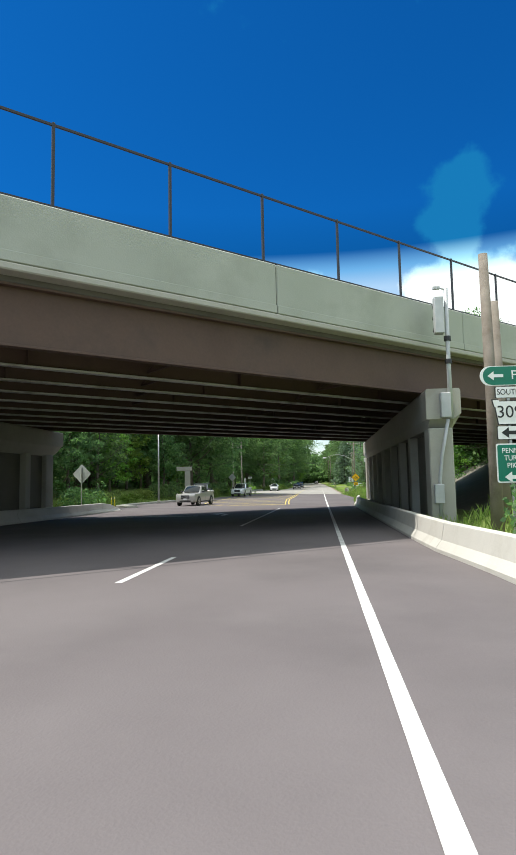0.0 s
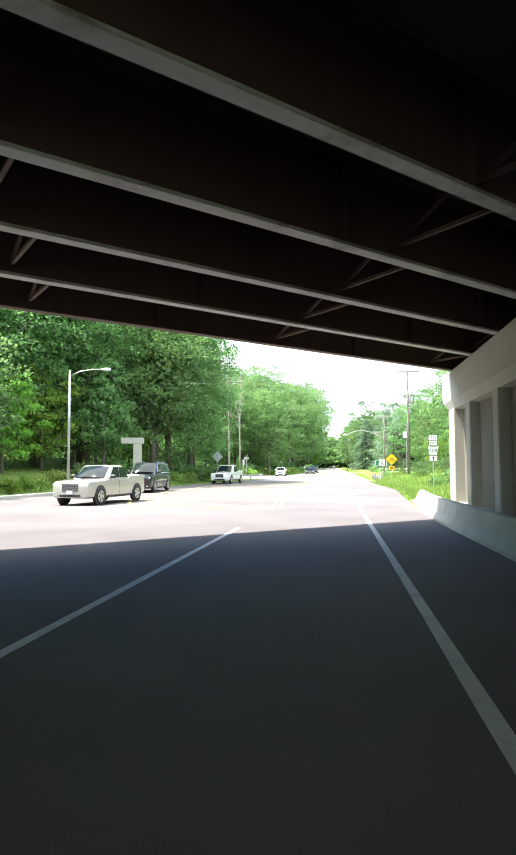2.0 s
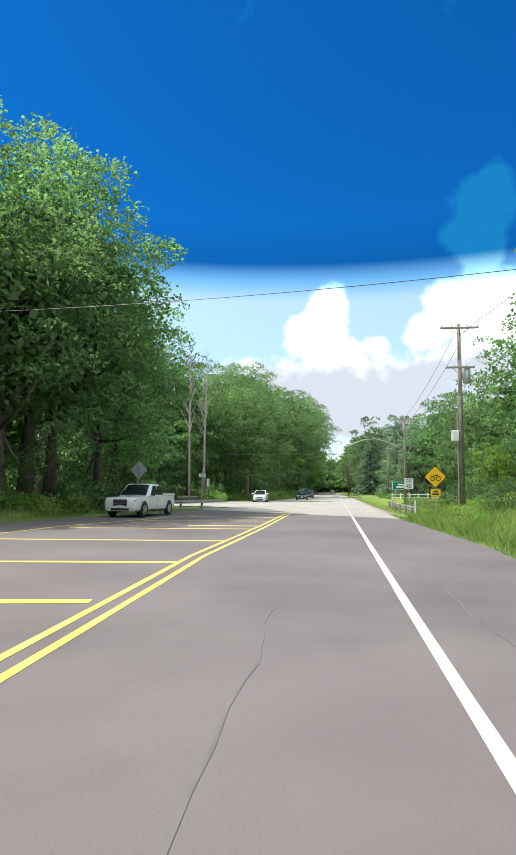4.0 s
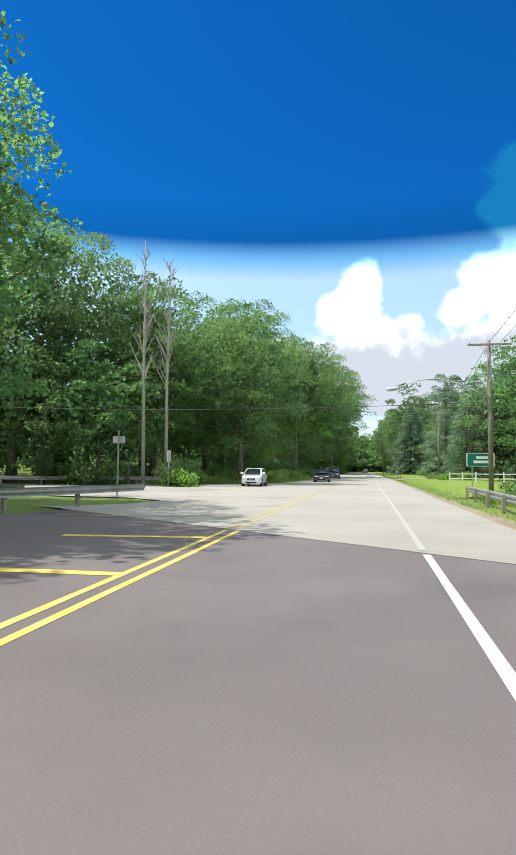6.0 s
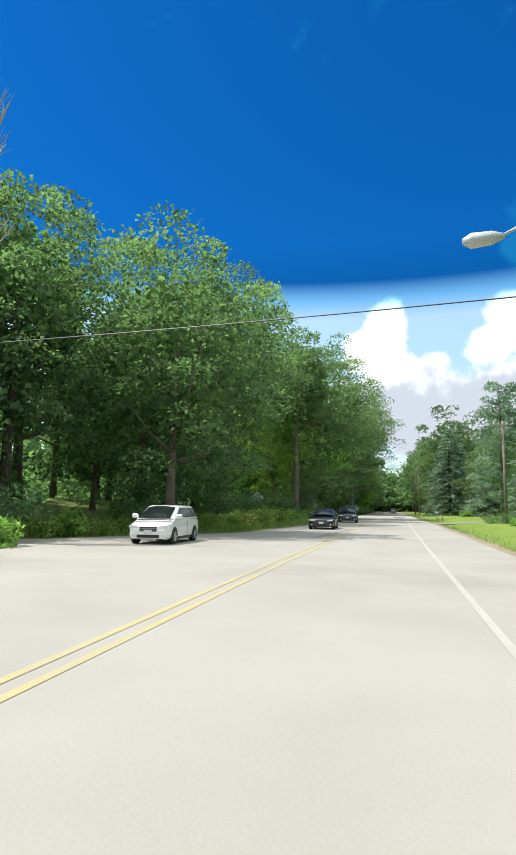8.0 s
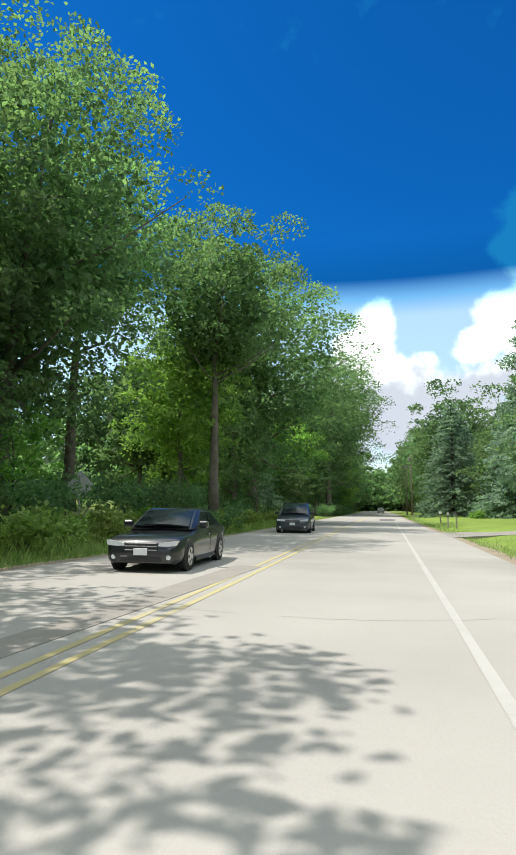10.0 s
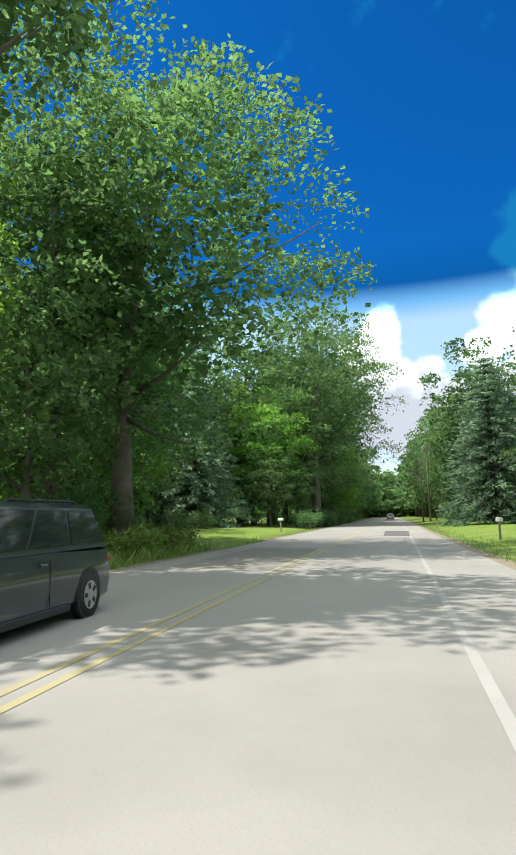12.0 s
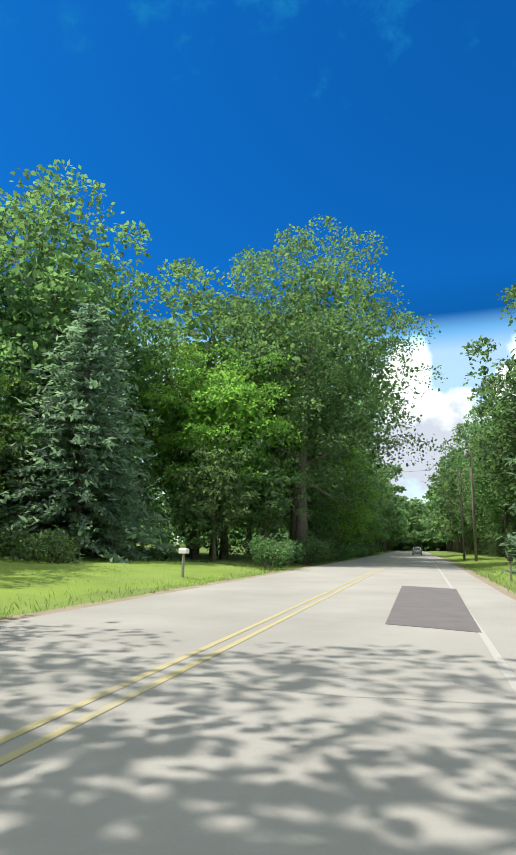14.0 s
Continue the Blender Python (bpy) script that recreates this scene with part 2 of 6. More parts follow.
PARAPET = surface("parapet_concrete", (0.34, 0.357, 0.306), (0.425, 0.434, 0.383), 0.85, scale=0.4, fine=25, bump=0.15, stain=(0.31, 0.32, 0.27), stain_scale=0.5)
# concrete with the shade of recesses and the bridge's underside in its colour
SHADED_CONCRETE = surface("shade_dark_concrete", (0.15, 0.14, 0.115), (0.21, 0.195, 0.16), 0.9, scale=0.7, fine=25, bump=0.2)
STEEL = surface("weathered_girder_steel", (0.075, 0.044, 0.033), (0.13, 0.08, 0.06), 0.7, scale=0.5, fine=14, bump=0.1, stain=(0.05, 0.035, 0.03), stain_scale=0.5)
# pale base colour carries the road's bounce light on the flanges; stains are rust
LIT_FLANGE = surface("lit_flange_steel", (0.46, 0.45, 0.43), (0.58, 0.57, 0.55), 0.5, scale=0.8, fine=20, bump=0.1, stain=(0.13, 0.1, 0.08), stain_scale=1.0)
# deck concrete with the shade between the girders put into its colour
SHADED_SOFFIT = surface("shaded_deck_soffit", (0.10, 0.09, 0.08), (0.15, 0.135, 0.12), 0.9, scale=0.6)
FENCE = plain("black_fence_paint", (0.012, 0.013, 0.017), 0.4)
GALV = surface("galvanised_steel", (0.36, 0.36, 0.36), (0.5, 0.5, 0.5), 0.45, metal=0.7, scale=3, fine=30, bump=0.05, stain=(0.28, 0.25, 0.22), stain_scale=1.2)
GREY_METAL = surface("grey_sign_back", (0.42, 0.43, 0.43), (0.52, 0.53, 0.53), 0.5, metal=0.2, scale=3, bump=0.03)
WOOD = surface("pole_wood", (0.15, 0.125, 0.10), (0.27, 0.235, 0.195), 0.9, scale=2.5, fine=40, bump=0.5, stain=(0.11, 0.075, 0.05), stain_scale=1.5)
GREY_WOOD = surface("weathered_wood", (0.22, 0.20, 0.17), (0.34, 0.31, 0.27), 0.9, scale=3, fine=40, bump=0.4)
BARK = surface("bark", (0.075, 0.06, 0.046), (0.16, 0.135, 0.105), 0.95, scale=2.5, fine=22, bump=0.9, stain=(0.2, 0.185, 0.155), stain_scale=1.1, rnd=0.3)
DEAD_BARK = surface("dead_bark", (0.24, 0.22, 0.19), (0.36, 0.33, 0.29), 0.95, scale=3, fine=25, bump=0.5)
LEAF = leaf_material("leaf", (0.08, 0.128, 0.064), (0.20, 0.28, 0.13))
LEAF_BRIGHT = leaf_material("bright_leaf", (0.13, 0.21, 0.048), (0.29, 0.385, 0.105))
LEAF_DARK = leaf_material("dark_leaf", (0.058, 0.098, 0.05), (0.15, 0.215, 0.10))
LEAF_PLUM = leaf_material("plum_leaf", (0.05, 0.045, 0.055), (0.11, 0.095, 0.10))
NEEDLE = leaf_material("spruce_needle", (0.10, 0.148, 0.118), (0.25, 0.315, 0.265), 0.2)
WEED = leaf_material("weed", (0.145, 0.195, 0.053), (0.36, 0.385, 0.15))
SIGN_WHITE = plain("sign_white", (0.80, 0.80, 0.78), 0.4)
SIGN_GREEN = plain("sign_green", (0.0, 0.16, 0.10), 0.4)
SIGN_YELLOW = plain("sign_yellow", (0.88, 0.50, 0.01), 0.4)
SIGN_BLACK = plain("sign_black", (0.015, 0.015, 0.015), 0.45)
DELINEATOR = plain("yellow_plastic", (0.75, 0.62, 0.03), 0.5)
WHITE_METAL = plain("white_metal", (0.75, 0.75, 0.73), 0.4)
RUBBER = surface("tyre_rubber", (0.018, 0.018, 0.018), (0.03, 0.03, 0.03), 0.8, scale=6)
ALLOY = plain("alloy", (0.55, 0.55, 0.57), 0.28, 0.9)
CAR_GLASS = plain("car_glass", (0.012, 0.016, 0.019), 0.05, 0.0, spec=0.45)
LAMP_GLASS = plain("headlight_glass", (0.72, 0.74, 0.76), 0.12, 0.3)
TAIL_RED = plain("tail_lamp_red", (0.4, 0.01, 0.01), 0.2)
BLACK_TRIM = plain("black_trim", (0.02, 0.02, 0.022), 0.5)
CHROME = plain("chrome", (0.45, 0.45, 0.47), 0.25, 1.0)
GRILLE_METAL = plain("brushed_grille_metal", (0.16, 0.16, 0.17), 0.55, 0.6)
PLATE = plain("plate_white", (0.6, 0.6, 0.62), 0.5)


def car_paint(name, c):
    return plain(name, c, 0.35, 0.25, coat=0.9)


# ---- mesh building ----
class Geo:
    """Collects vertices and faces of one mesh."""

    def __init__(self):
        self.v, self.f = [], []

    def add(self, verts, faces):
        n = len(self.v)
        self.v.extend(tuple(p) for p in verts)
        self.f.extend(tuple(n + i for i in f) for f in faces)
        return self

    def box(self, x0, x1, y0, y1, z0, z1, ch=0.0, m=None):
        """A box with chamfered edges."""
        c = min(ch, (x1 - x0) / 2.01, (y1 - y0) / 2.01, (z1 - z0) / 2.01)
        if c <= 0:
            vs = [(x, y, z) for z in (z0, z1) for y in (y0, y1) for x in (x0, x1)]
            fs = [(0, 2, 3, 1), (4, 5, 7, 6), (0, 1, 5, 4), (2, 6, 7, 3), (0, 4, 6, 2), (1, 3, 7, 5)]
        else:
            bm = bmesh.new()
            bmesh.ops.create_cube(bm, size=1)
            for q in bm.verts:
                q.co = ((x0 + x1) / 2 + q.co.x * (x1 - x0), (y0 + y1) / 2 + q.co.y * (y1 - y0), (z0 + z1) / 2 + q.co.z * (z1 - z0))
            bmesh.ops.bevel(bm, geom=bm.edges[:], offset=c, segments=1, affect="EDGES", profile=0.5)
            bm.verts.ensure_lookup_table()
            vs, fs = [tuple(q.co) for q in bm.verts], [tuple(q.index for q in f.verts) for f in bm.faces]
            bm.free()
        if m is not None:
            vs = [tuple(m @ Vector(q)) for q in vs]
        return self.add(vs, fs)

    def tube(self, pts, radii, sides=8, cap=True):
        """A round bar along pts, with a radius at each."""
        pts = [Vector(p) for p in pts]
        if not hasattr(radii, "__len__"):
            radii = [radii] * len(pts)
        vs, fs = [], []
        for i, p in enumerate(pts):
            d = (pts[min(i + 1, len(pts) - 1)] - pts[max(i - 1, 0)]).normalized()
            a = d.orthogonal() if abs(d.z) < 0.9 else Vector((1, 0, 0)) - d * d.x
            a.normalize()
            b = d.cross(a)
            for k in range(sides):
                t = 2 * math.pi * k / sides
                vs.append(p + (a * math.cos(t) + b * math.sin(t)) * radii[i])
        for i in range(len(pts) - 1):
            for k in range(sides):
                k2 = (k + 1) % sides
                fs.append((i * sides + k, i * sides + k2, (i + 1) * sides + k2, (i + 1) * sides + k))
        if cap:
            fs.append(tuple(range(sides))[::-1])
            fs.append(tuple((len(pts) - 1) * sides + k for k in range(sides)))
        return self.add(vs, fs)

    def prism(self, outline, d0, d1, axis="y", m=None):
        """An outline of 2D points pushed along an axis from d0 to d1."""
        n = len(outline)
        place = {"y": lambda p, d: (p[0], d, p[1]), "x": lambda p, d: (d, p[0], p[1]), "z": lambda p, d: (p[0], p[1], d)}[axis]
        vs = [place(p, d) for d in (d0, d1) for p in outline]
        if m is not None:
            vs = [tuple(m @ Vector(q)) for q in vs]
        fs = [tuple(range(n)), tuple(range(2 * n - 1, n - 1, -1))] + [(i, i + n, (i + 1) % n + n, (i + 1) % n) for i in range(n)]
        return self.add(vs, fs)

    def mesh(self, name, material, smooth=False):
        me = bpy.data.meshes.new(name)
        me.from_pydata([tuple(q) for q in self.v], [], self.f)
        bm = bmesh.new()
        bm.from_mesh(me)
        bmesh.ops.recalc_face_normals(bm, faces=bm.faces[:])
        bm.to_mesh(me)
        bm.free()
        me.materials.append(material)
        if smooth:
            me.shade_smooth()
        return me


def part(name, geo, material, parent=None, label="", smooth=False):
    ob = new(name, geo.mesh(name, material, smooth))
    if parent is not None:
        ob.parent = parent
    if label:
        ob["label"] = label
    return ob


def thing(name, label, category, group="", m=None):
    ob = new(name)
    ob.empty_display_size = 0.2
    if m is not None:
        ob.matrix_world = m
    return tagged(ob, label, category, group)


def shape(name, geo, material, label, category, group="", kind="", smooth=False, m=None):
    ob = new(name, geo.mesh(name, material, smooth))
    if m is not None:
        ob.matrix_world = m
    return tagged(ob, label, category, group, kind)


def text_part(name, body, size, m, material, parent, sx=1.0):
    """Raised lettering as a mesh, centred at m's origin in its x-y plane."""
    cu = bpy.data.curves.new(name, "FONT")
    cu.body, cu.size, cu.align_x, cu.align_y, cu.extrude = body, size, "CENTER", "CENTER", 0.002
    tmp = new(name + "_curve", cu)
    me = bpy.data.meshes.new_from_object(tmp.evaluated_get(bpy.context.evaluated_depsgraph_get()))
    bpy.data.objects.remove(tmp)
    me.transform(m @ Matrix.Diagonal((sx, 1, 1, 1)))
    me.materials.clear()
    me.materials.append(material)
    ob = new(name, me)
    ob.parent = parent
    return ob


# ---- the lie of the land ----
def grade(y):
    """Height of the roadway: it falls gently to the underpass and runs level after it."""
    return 0.072 * math.log1p(math.exp(min((60 - y) / 6, 60)))


def bend(y):
    """How far the road has drifted to the left."""
    if y < 200:
        return 0.0
    return -0.00006 * (min(y, 600) - 200) ** 2 - (0.048 * (y - 600) if y > 600 else 0)


def piecewise(rows, y):
    if y <= rows[0][0]:
        return rows[0][1]
    for (a, p), (b, q) in zip(rows, rows[1:]):
        if y <= b:
            return p + (q - p) * (y - a) / (b - a)
    return rows[-1][1]


RIGHT_EDGE = [(-80, 3.6), (5, 3.6), (15, 3.2), (50, 3.2), (58, 3.7), (74, 4.6), (92, 3.75), (115, 3.45), (170, 3.25), (190, 2.85), (220, 2.4), (1500, 2.4)]
LEFT_EDGE = [(-80, -15), (45, -15), (52, -18.5), (62, -18.3), (72, -16.5), (95, -12.2), (104, -9.9), (108.5, -9.3), (110.5, -12), (112, -25), (115, -60), (124, -60), (127, -26), (134, -15), (144, -9.0), (160, -8.0), (190, -8.0), (1500, -8.0)]


def right_edge(y):
    return piecewise(RIGHT_EDGE, y) + bend(y)


def left_edge(y):
    return piecewise(LEFT_EDGE, y) + bend(y)


def smooth01(a, b, v):
    t = min(max((v - a) / (b - a), 0), 1)
    return t * t * (3 - 2 * t)


def terrain(x, y):
    """Height of the ground beside the road."""
    z = grade(y) - 0.05
    r, l = right_edge(y) + 0.3, left_edge(y) - 0.3
    if x > r:
        d = x - r
        # bank beside the bridge, a low verge, then lawns
        z += (1 - smooth01(19.5, 23, y)) * 1.5 * smooth01(0.6, 5, d)
        z += smooth01(50, 56, y) * (1 - smooth01(96, 120, y)) * (0.75 * smooth01(0.5, 6, d) + 1.2 * smooth01(6, 20, d))
        z += smooth01(120, 150, y) * (0.25 * smooth01(0.5, 6, d) + 0.9 * smooth01(8, 30, d))
    elif x < l:
        d = l - x
        z += smooth01(48, 60, y) * (1 - smooth01(92, 101, y)) * (1.6 * smooth01(0.5, 9, d) + 2.0 * smooth01(9, 25, d))
        z += smooth01(126, 150, y) * (1 - smooth01(192, 206, y)) * (0.9 * smooth01(0.6, 6, d) + 1.2 * smooth01(6, 20, d))
        z += smooth01(200, 212, y) * (0.35 * smooth01(0.5, 8, d) + 1.0 * smooth01(9, 30, d))
        z += (1 - smooth01(20, 40, y)) * 1.2 * smooth01(1, 8, d)
    return z


def strip(y0, y1, step, left, right, lift, cols=8):
    """A sheet of roadway between two edges that follows the grade."""
    g = Geo()
    ys = [y0 + (y1 - y0) * i / max(1, round((y1 - y0) / step)) for i in range(max(1, round((y1 - y0) / step)) + 1)]
    for y in ys:
        a, b = left(y), right(y)
        for k in range(cols + 1):
            g.v.append((a + (b - a) * k / cols, y, grade(y) + lift))
    n = cols + 1
    for i in range(len(ys) - 1):
        for k in range(cols):
            g.f.append((i * n + k, i * n + k + 1, (i + 1) * n + k + 1, (i + 1) * n + k))
    return g


# ---- ground and roadway ----
def build_ground():
    g = Geo()
    xs = [-900, -400, -200, -120, -80, -60] + [-50 + 1.5 * i for i in range(24)] + [-14 + 0.7 * i for i in range(41)] + [15.5 + 1.5 * i for i in range(18)] + [45, 55, 70, 100, 160, 300, 900]
    ys = [-300, -150] + [-80 + 4 * i for i in range(23)] + [10 + 1.5 * i for i in range(160)] + [252 + 6 * i for i in range(40)] + [520, 600, 750, 1000, 1500, 2500]
    n = len(xs)
    for y in ys:
        for x in xs:
            z = terrain(x, y)
            if x > right_edge(y) + 0.8 or x < left_edge(y) - 0.8:
                z += 0.10 * noise.noise((x * 0.25, y * 0.25, 0)) + 0.03 * noise.noise((x * 1.3, y * 1.3, 4))
            g.v.append((x, y, z))
    for j in range(len(ys) - 1):
        for i in range(n - 1):
            g.f.append((j * n + i, j * n + i + 1, (j + 1) * n + i + 1, (j + 1) * n + i))
    ob = shape("ground", g, GRASS_GROUND, "uneven roadside ground of rough green grass", "ground", kind="structure", smooth=True)
    return ob


def seam(x):
    return 94.4 - 0.72 * x


def build_roads():
    shape("road", strip(-120, 108, 2.0, lambda y: max(left_edge(y), -15.0 if y < 96 else -13.0) if y > 96 else left_edge(y), right_edge, 0.0, 10), ASPHALT,
          "greyish purple asphalt roadway, worn smooth", "road", kind="structure")
    g = Geo()
    cols = 16
    rows = [seam(0) + 1.0 * i for i in range(60)] + [154 + 3 * i for i in range(60)] + [340 + 20 * i for i in range(30)] + [1000, 1300]
    for i, y in enumerate(rows):
        for k in range(cols + 1):
            f = k / cols
            a, b = left_edge(y), right_edge(y)
            if i == 0:
                a = -13.0
            x = a + (b - a) * f
            w = max(0.0, 1 - i / 12)
            yy = y + (seam(max(x, -15)) - seam(0)) * w
            g.v.append((x, yy, grade(yy) + 0.008))
    n = cols + 1
    for i in range(len(rows) - 1):
        for k in range(cols):
            g.f.append((i * n + k, i * n + k + 1, (i + 1) * n + k + 1, (i + 1) * n + k))
    shape("road", g, PALE, "pale sun-bleached old road pavement with faint wear", "road", kind="structure")
    # a strip of bare dirt along the right edge and the left one
    d = Geo()
    for y0, y1, side in ((98, 300, 1), (128, 196, -1), (206, 300, -1)):
        ys = np.arange(y0, y1 + 0.1, 1.5)
        base = len(d.v)
        for y in ys:
            e = right_edge(y) if side > 0 else left_edge(y)
            w = 0.45 + 0.5 * abs(noise.noise((y * 0.2, side * 3, 1)))
            d.v.append((e - side * 0.1, y, grade(y) + 0.004))
            d.v.append((e + side * w, y, max(terrain(e + side * w, y), grade(y) - 0.05) + 0.05))
        for i in range(len(ys) - 1):
            d.f.append((base + 2 * i, base + 2 * i + 1, base + 2 * i + 3, base + 2 * i + 2))
    shape("roadside_dirt", d, DIRT, "bare sandy dirt strip along the road edge", "dirt", kind="structure")


def marking(name, pts, width, lift, material, label, broken=0.0, seed=0):
    """A painted line along pts on the road, with a slightly ragged edge."""
    rnd = random.Random(seed)
    g = Geo()
    dense = []
    for (x0, y0), (x1, y1) in zip(pts, pts[1:]):
        n = max(1, int(math.hypot(x1 - x0, y1 - y0) / 1.2))
        dense += [(x0 + (x1 - x0) * i / n, y0 + (y1 - y0) * i / n) for i in range(n)]
    dense.append(pts[-1])
    for i, (x, y) in enumerate(dense):
        a, b = dense[max(i - 1, 0)], dense[min(i + 1, len(dense) - 1)]
        dx, dy = b[0] - a[0], b[1] - a[1]
        L = math.hypot(dx, dy) or 1
        nx, ny = dy / L, -dx / L
        w = width / 2 * (1 + 0.06 * rnd.uniform(-1, 1))
        for s in (-1, 1):
            g.v.append((x + s * nx * w, y + s * ny * w, grade(y) + lift))
        if i and rnd.random() >= broken:
            g.f.append((2 * i - 2, 2 * i - 1, 2 * i + 1, 2 * i))
    return shape(name, g, material, label, "road marking", kind="structure")


def build_markings():
    z1, z2 = 0.005, 0.014
    marking("edge_line", [(1.12, -60), (1.10, 40), (1.06, 70), (1.02, 93.5)], 0.13, z1, WHITE_PAINT, "solid white painted edge line on the asphalt")
    marking("edge_line", [(1.0, 94.0), (0.95, 110), (0.80, 135), (0.80, 200)] + [(0.8 + bend(y), y) for y in range(210, 520, 10)], 0.12, z2, FADED_PAINT,
            "faded worn white edge line on pale pavement")
    for y in (-19, -4.6, 9.6):
        marking("lane_line", [(-2.75, y), (-2.72, y + 3.6)], 0.12, z1, WHITE_PAINT, "broken white lane line painted on asphalt")
    marking("lane_line", [(-2.66, 24), (-2.48, 43.6)], 0.12, z1, WHITE_PAINT, "long solid white turn-lane line painted on asphalt")
    marking("stop_line", [(-10.4, 33.0), (-6.4, 33.4)], 0.3, z1, WHITE_PAINT, "short white stop line painted on asphalt")
    # left-turn arrow
    for ax, ay in ((-5.0, 33.5),):
        o = [(0.12, 0), (0.12, 1.5), (-0.5, 2.2), (-0.5, 2.9), (-1.3, 1.9), (-0.5, 1.0), (-0.5, 1.55), (-0.12, 1.2), (-0.12, 0)]
        g = Geo()
        g.add([(ax + x * 0.9, ay + y * 1.2, grade(ay + y * 1.2) + z1) for x, y in o], [(0, 1, 7, 8), (1, 2, 6, 7), (2, 3, 4, 5, 6)])
        shape("turn_arrow", g, WHITE_PAINT, "white left-turn arrow painted on asphalt", "road marking", kind="structure")
    # hatched yellow island before the side road
    for dx in (-0.16, 0.16):
        marking("double_yellow_line", [(-2.45 + dx, 53.3), (-2.85 + dx, 60), (-3.3 + dx, 70), (-3.2 + dx, 82), (-3.25 + dx, 96.6)], 0.12, z1, YELLOW_PAINT,
                "double solid yellow centre line painted on asphalt")
    marking("island_outline", [(-2.6, 53.2), (-3.2, 52.0), (-5.9, 51.5), (-8.2, 52.6), (-9.6, 54.8), (-11.2, 60), (-11.9, 69), (-11.4, 80), (-8.5, 92)], 0.13, z1, YELLOW_PAINT,
            "yellow painted outline of a hatched traffic island")
    for i, (yr, xl, yl) in enumerate([(53.9, -7.6, 53.2), (58.8, -9.9, 57.2), (63.8, -11.0, 62.2), (68.6, -11.2, 67.0), (74.3, -11.2, 73.0), (80.2, -10.7, 78.8), (82.3, -6.5, 81.6), (86.6, -9.6, 84.8), (90.4, -8.6, 90.2), (95.0, -6.6, 94.6)]):
        xr = -2.75 - 0.06 * min(yr - 53, 11)
        marking("hatch_stripe", [(xr, yr), (xl, yl)], 0.42 if i in (0, 6) else 0.28, z1 + 0.001, YELLOW_PAINT, "yellow hatch stripe painted inside a traffic island", 0.0, i)
    for x0, y0, x1, y1 in ((-3.6, 100.5, -9.5, 99.5), (-3.6, 106, -8.0, 105), (-3.6, 113.5, -9.5, 112.5)):
        marking("hatch_stripe", [(x0, y0), (x1, y1)], 0.25, z2, FADED_YELLOW, "faded yellow hatch stripe on pale pavement")
    for dx in (-0.15, 0.15):
        marking("double_yellow_line", [(-3.3 + dx, 97.2), (-3.45 + dx, 125), (-3.22 + dx, 150), (-3.22 + dx, 200)] + [(-3.22 + dx + bend(y), y) for y in range(210, 520, 10)],
                0.11, z2, FADED_YELLOW, "worn faded double yellow centre line on pale pavement")
    # patches, cracks and a seam
    def patch(name, pts, lift, mat_, label):
        g = Geo()
        g.add([(x, y, grade(y) + lift) for x, y in pts] + [(x, y, grade(y) + lift - 0.03) for x, y in pts],
              [tuple(range(len(pts)))] + [(i, (i + 1) % len(pts), (i + 1) % len(pts) + len(pts), i + len(pts)) for i in range(len(pts))])
        shape(name, g, mat_, label, "patch", kind="structure")
    patch("asphalt_patch", [(-0.98, 211.0), (0.0, 210.7), (0.80, 210.4), (0.84, 216), (0.9, 222.6), (-0.1, 223.1), (-1.12, 223.5), (-1.05, 217)], 0.018, PATCH, "dark rectangular asphalt repair patch in pale pavement")
    patch("asphalt_patch", [(-4.6, 139.5), (-4.1, 139.3), (-3.2, 153.5), (-3.9, 153.8)], 0.0165, PATCH_WORN, "narrow dark repair strip along the centre line")
    patch("asphalt_patch", [(-7.0, 186), (-3.5, 185.5), (-3.4, 196), (-6.8, 197)], 0.012, PATCH_WORN, "grey asphalt repair patch in pale pavement")
    g = Geo()
    for i in range(9):
        x = 2.7 + 1.6 * i
        spread = 3.6 - 1.6 * min(1.0, i / 2)
        top = [(x, 175.0 - 0.15 * i + spread * (j - 2) / 2) for j in range(5)]
        z = [max(terrain(px, py), grade(py) - 0.05) + (0.125 if i > 0 else 0.02) for px, py in top]
        g.v += [(*top[0], z[0] - 0.4)] + [(*q, h) for q, h in zip(top, z)] + [(*top[4], z[4] - 0.4)]
    g.f += [(7 * i + j, 7 * i + 7 + j, 7 * i + 8 + j, 7 * i + 1 + j) for i in range(8) for j in range(6)]
    shape("driveway", g, PATCH_WORN, "grey asphalt driveway crossing the lawn to the road", "driveway", kind="structure")
    rnd = random.Random(5)
    for x, y0, y1 in ((-0.75, 50, 64), (1.9, 60, 74)):
        pts, xx = [], x
        y = y0
        while y < y1:
            pts.append((xx, y))
            xx += rnd.uniform(-0.06, 0.06)
            y += rnd.uniform(0.3, 0.7)
        marking("crack", pts, 0.03, z2 if y0 > 94 else z1, CRACK, "thin dark sealed crack in the pavement", 0.15, int(y0))
    for y in (147, 205):
        pts = [(x + 0.0, y + 0.9 * noise.noise((x * 0.25, y, 2)) + 0.25 * noise.noise((x * 1.1, y, 5))) for x in np.arange(-7.6, 2.6, 0.6)]
        marking("crack", pts, 0.012, z2, CRACK_PALE, "hairline crack across the pavement", 0.1, int(y))


build_ground()
build_roads()
build_markings()

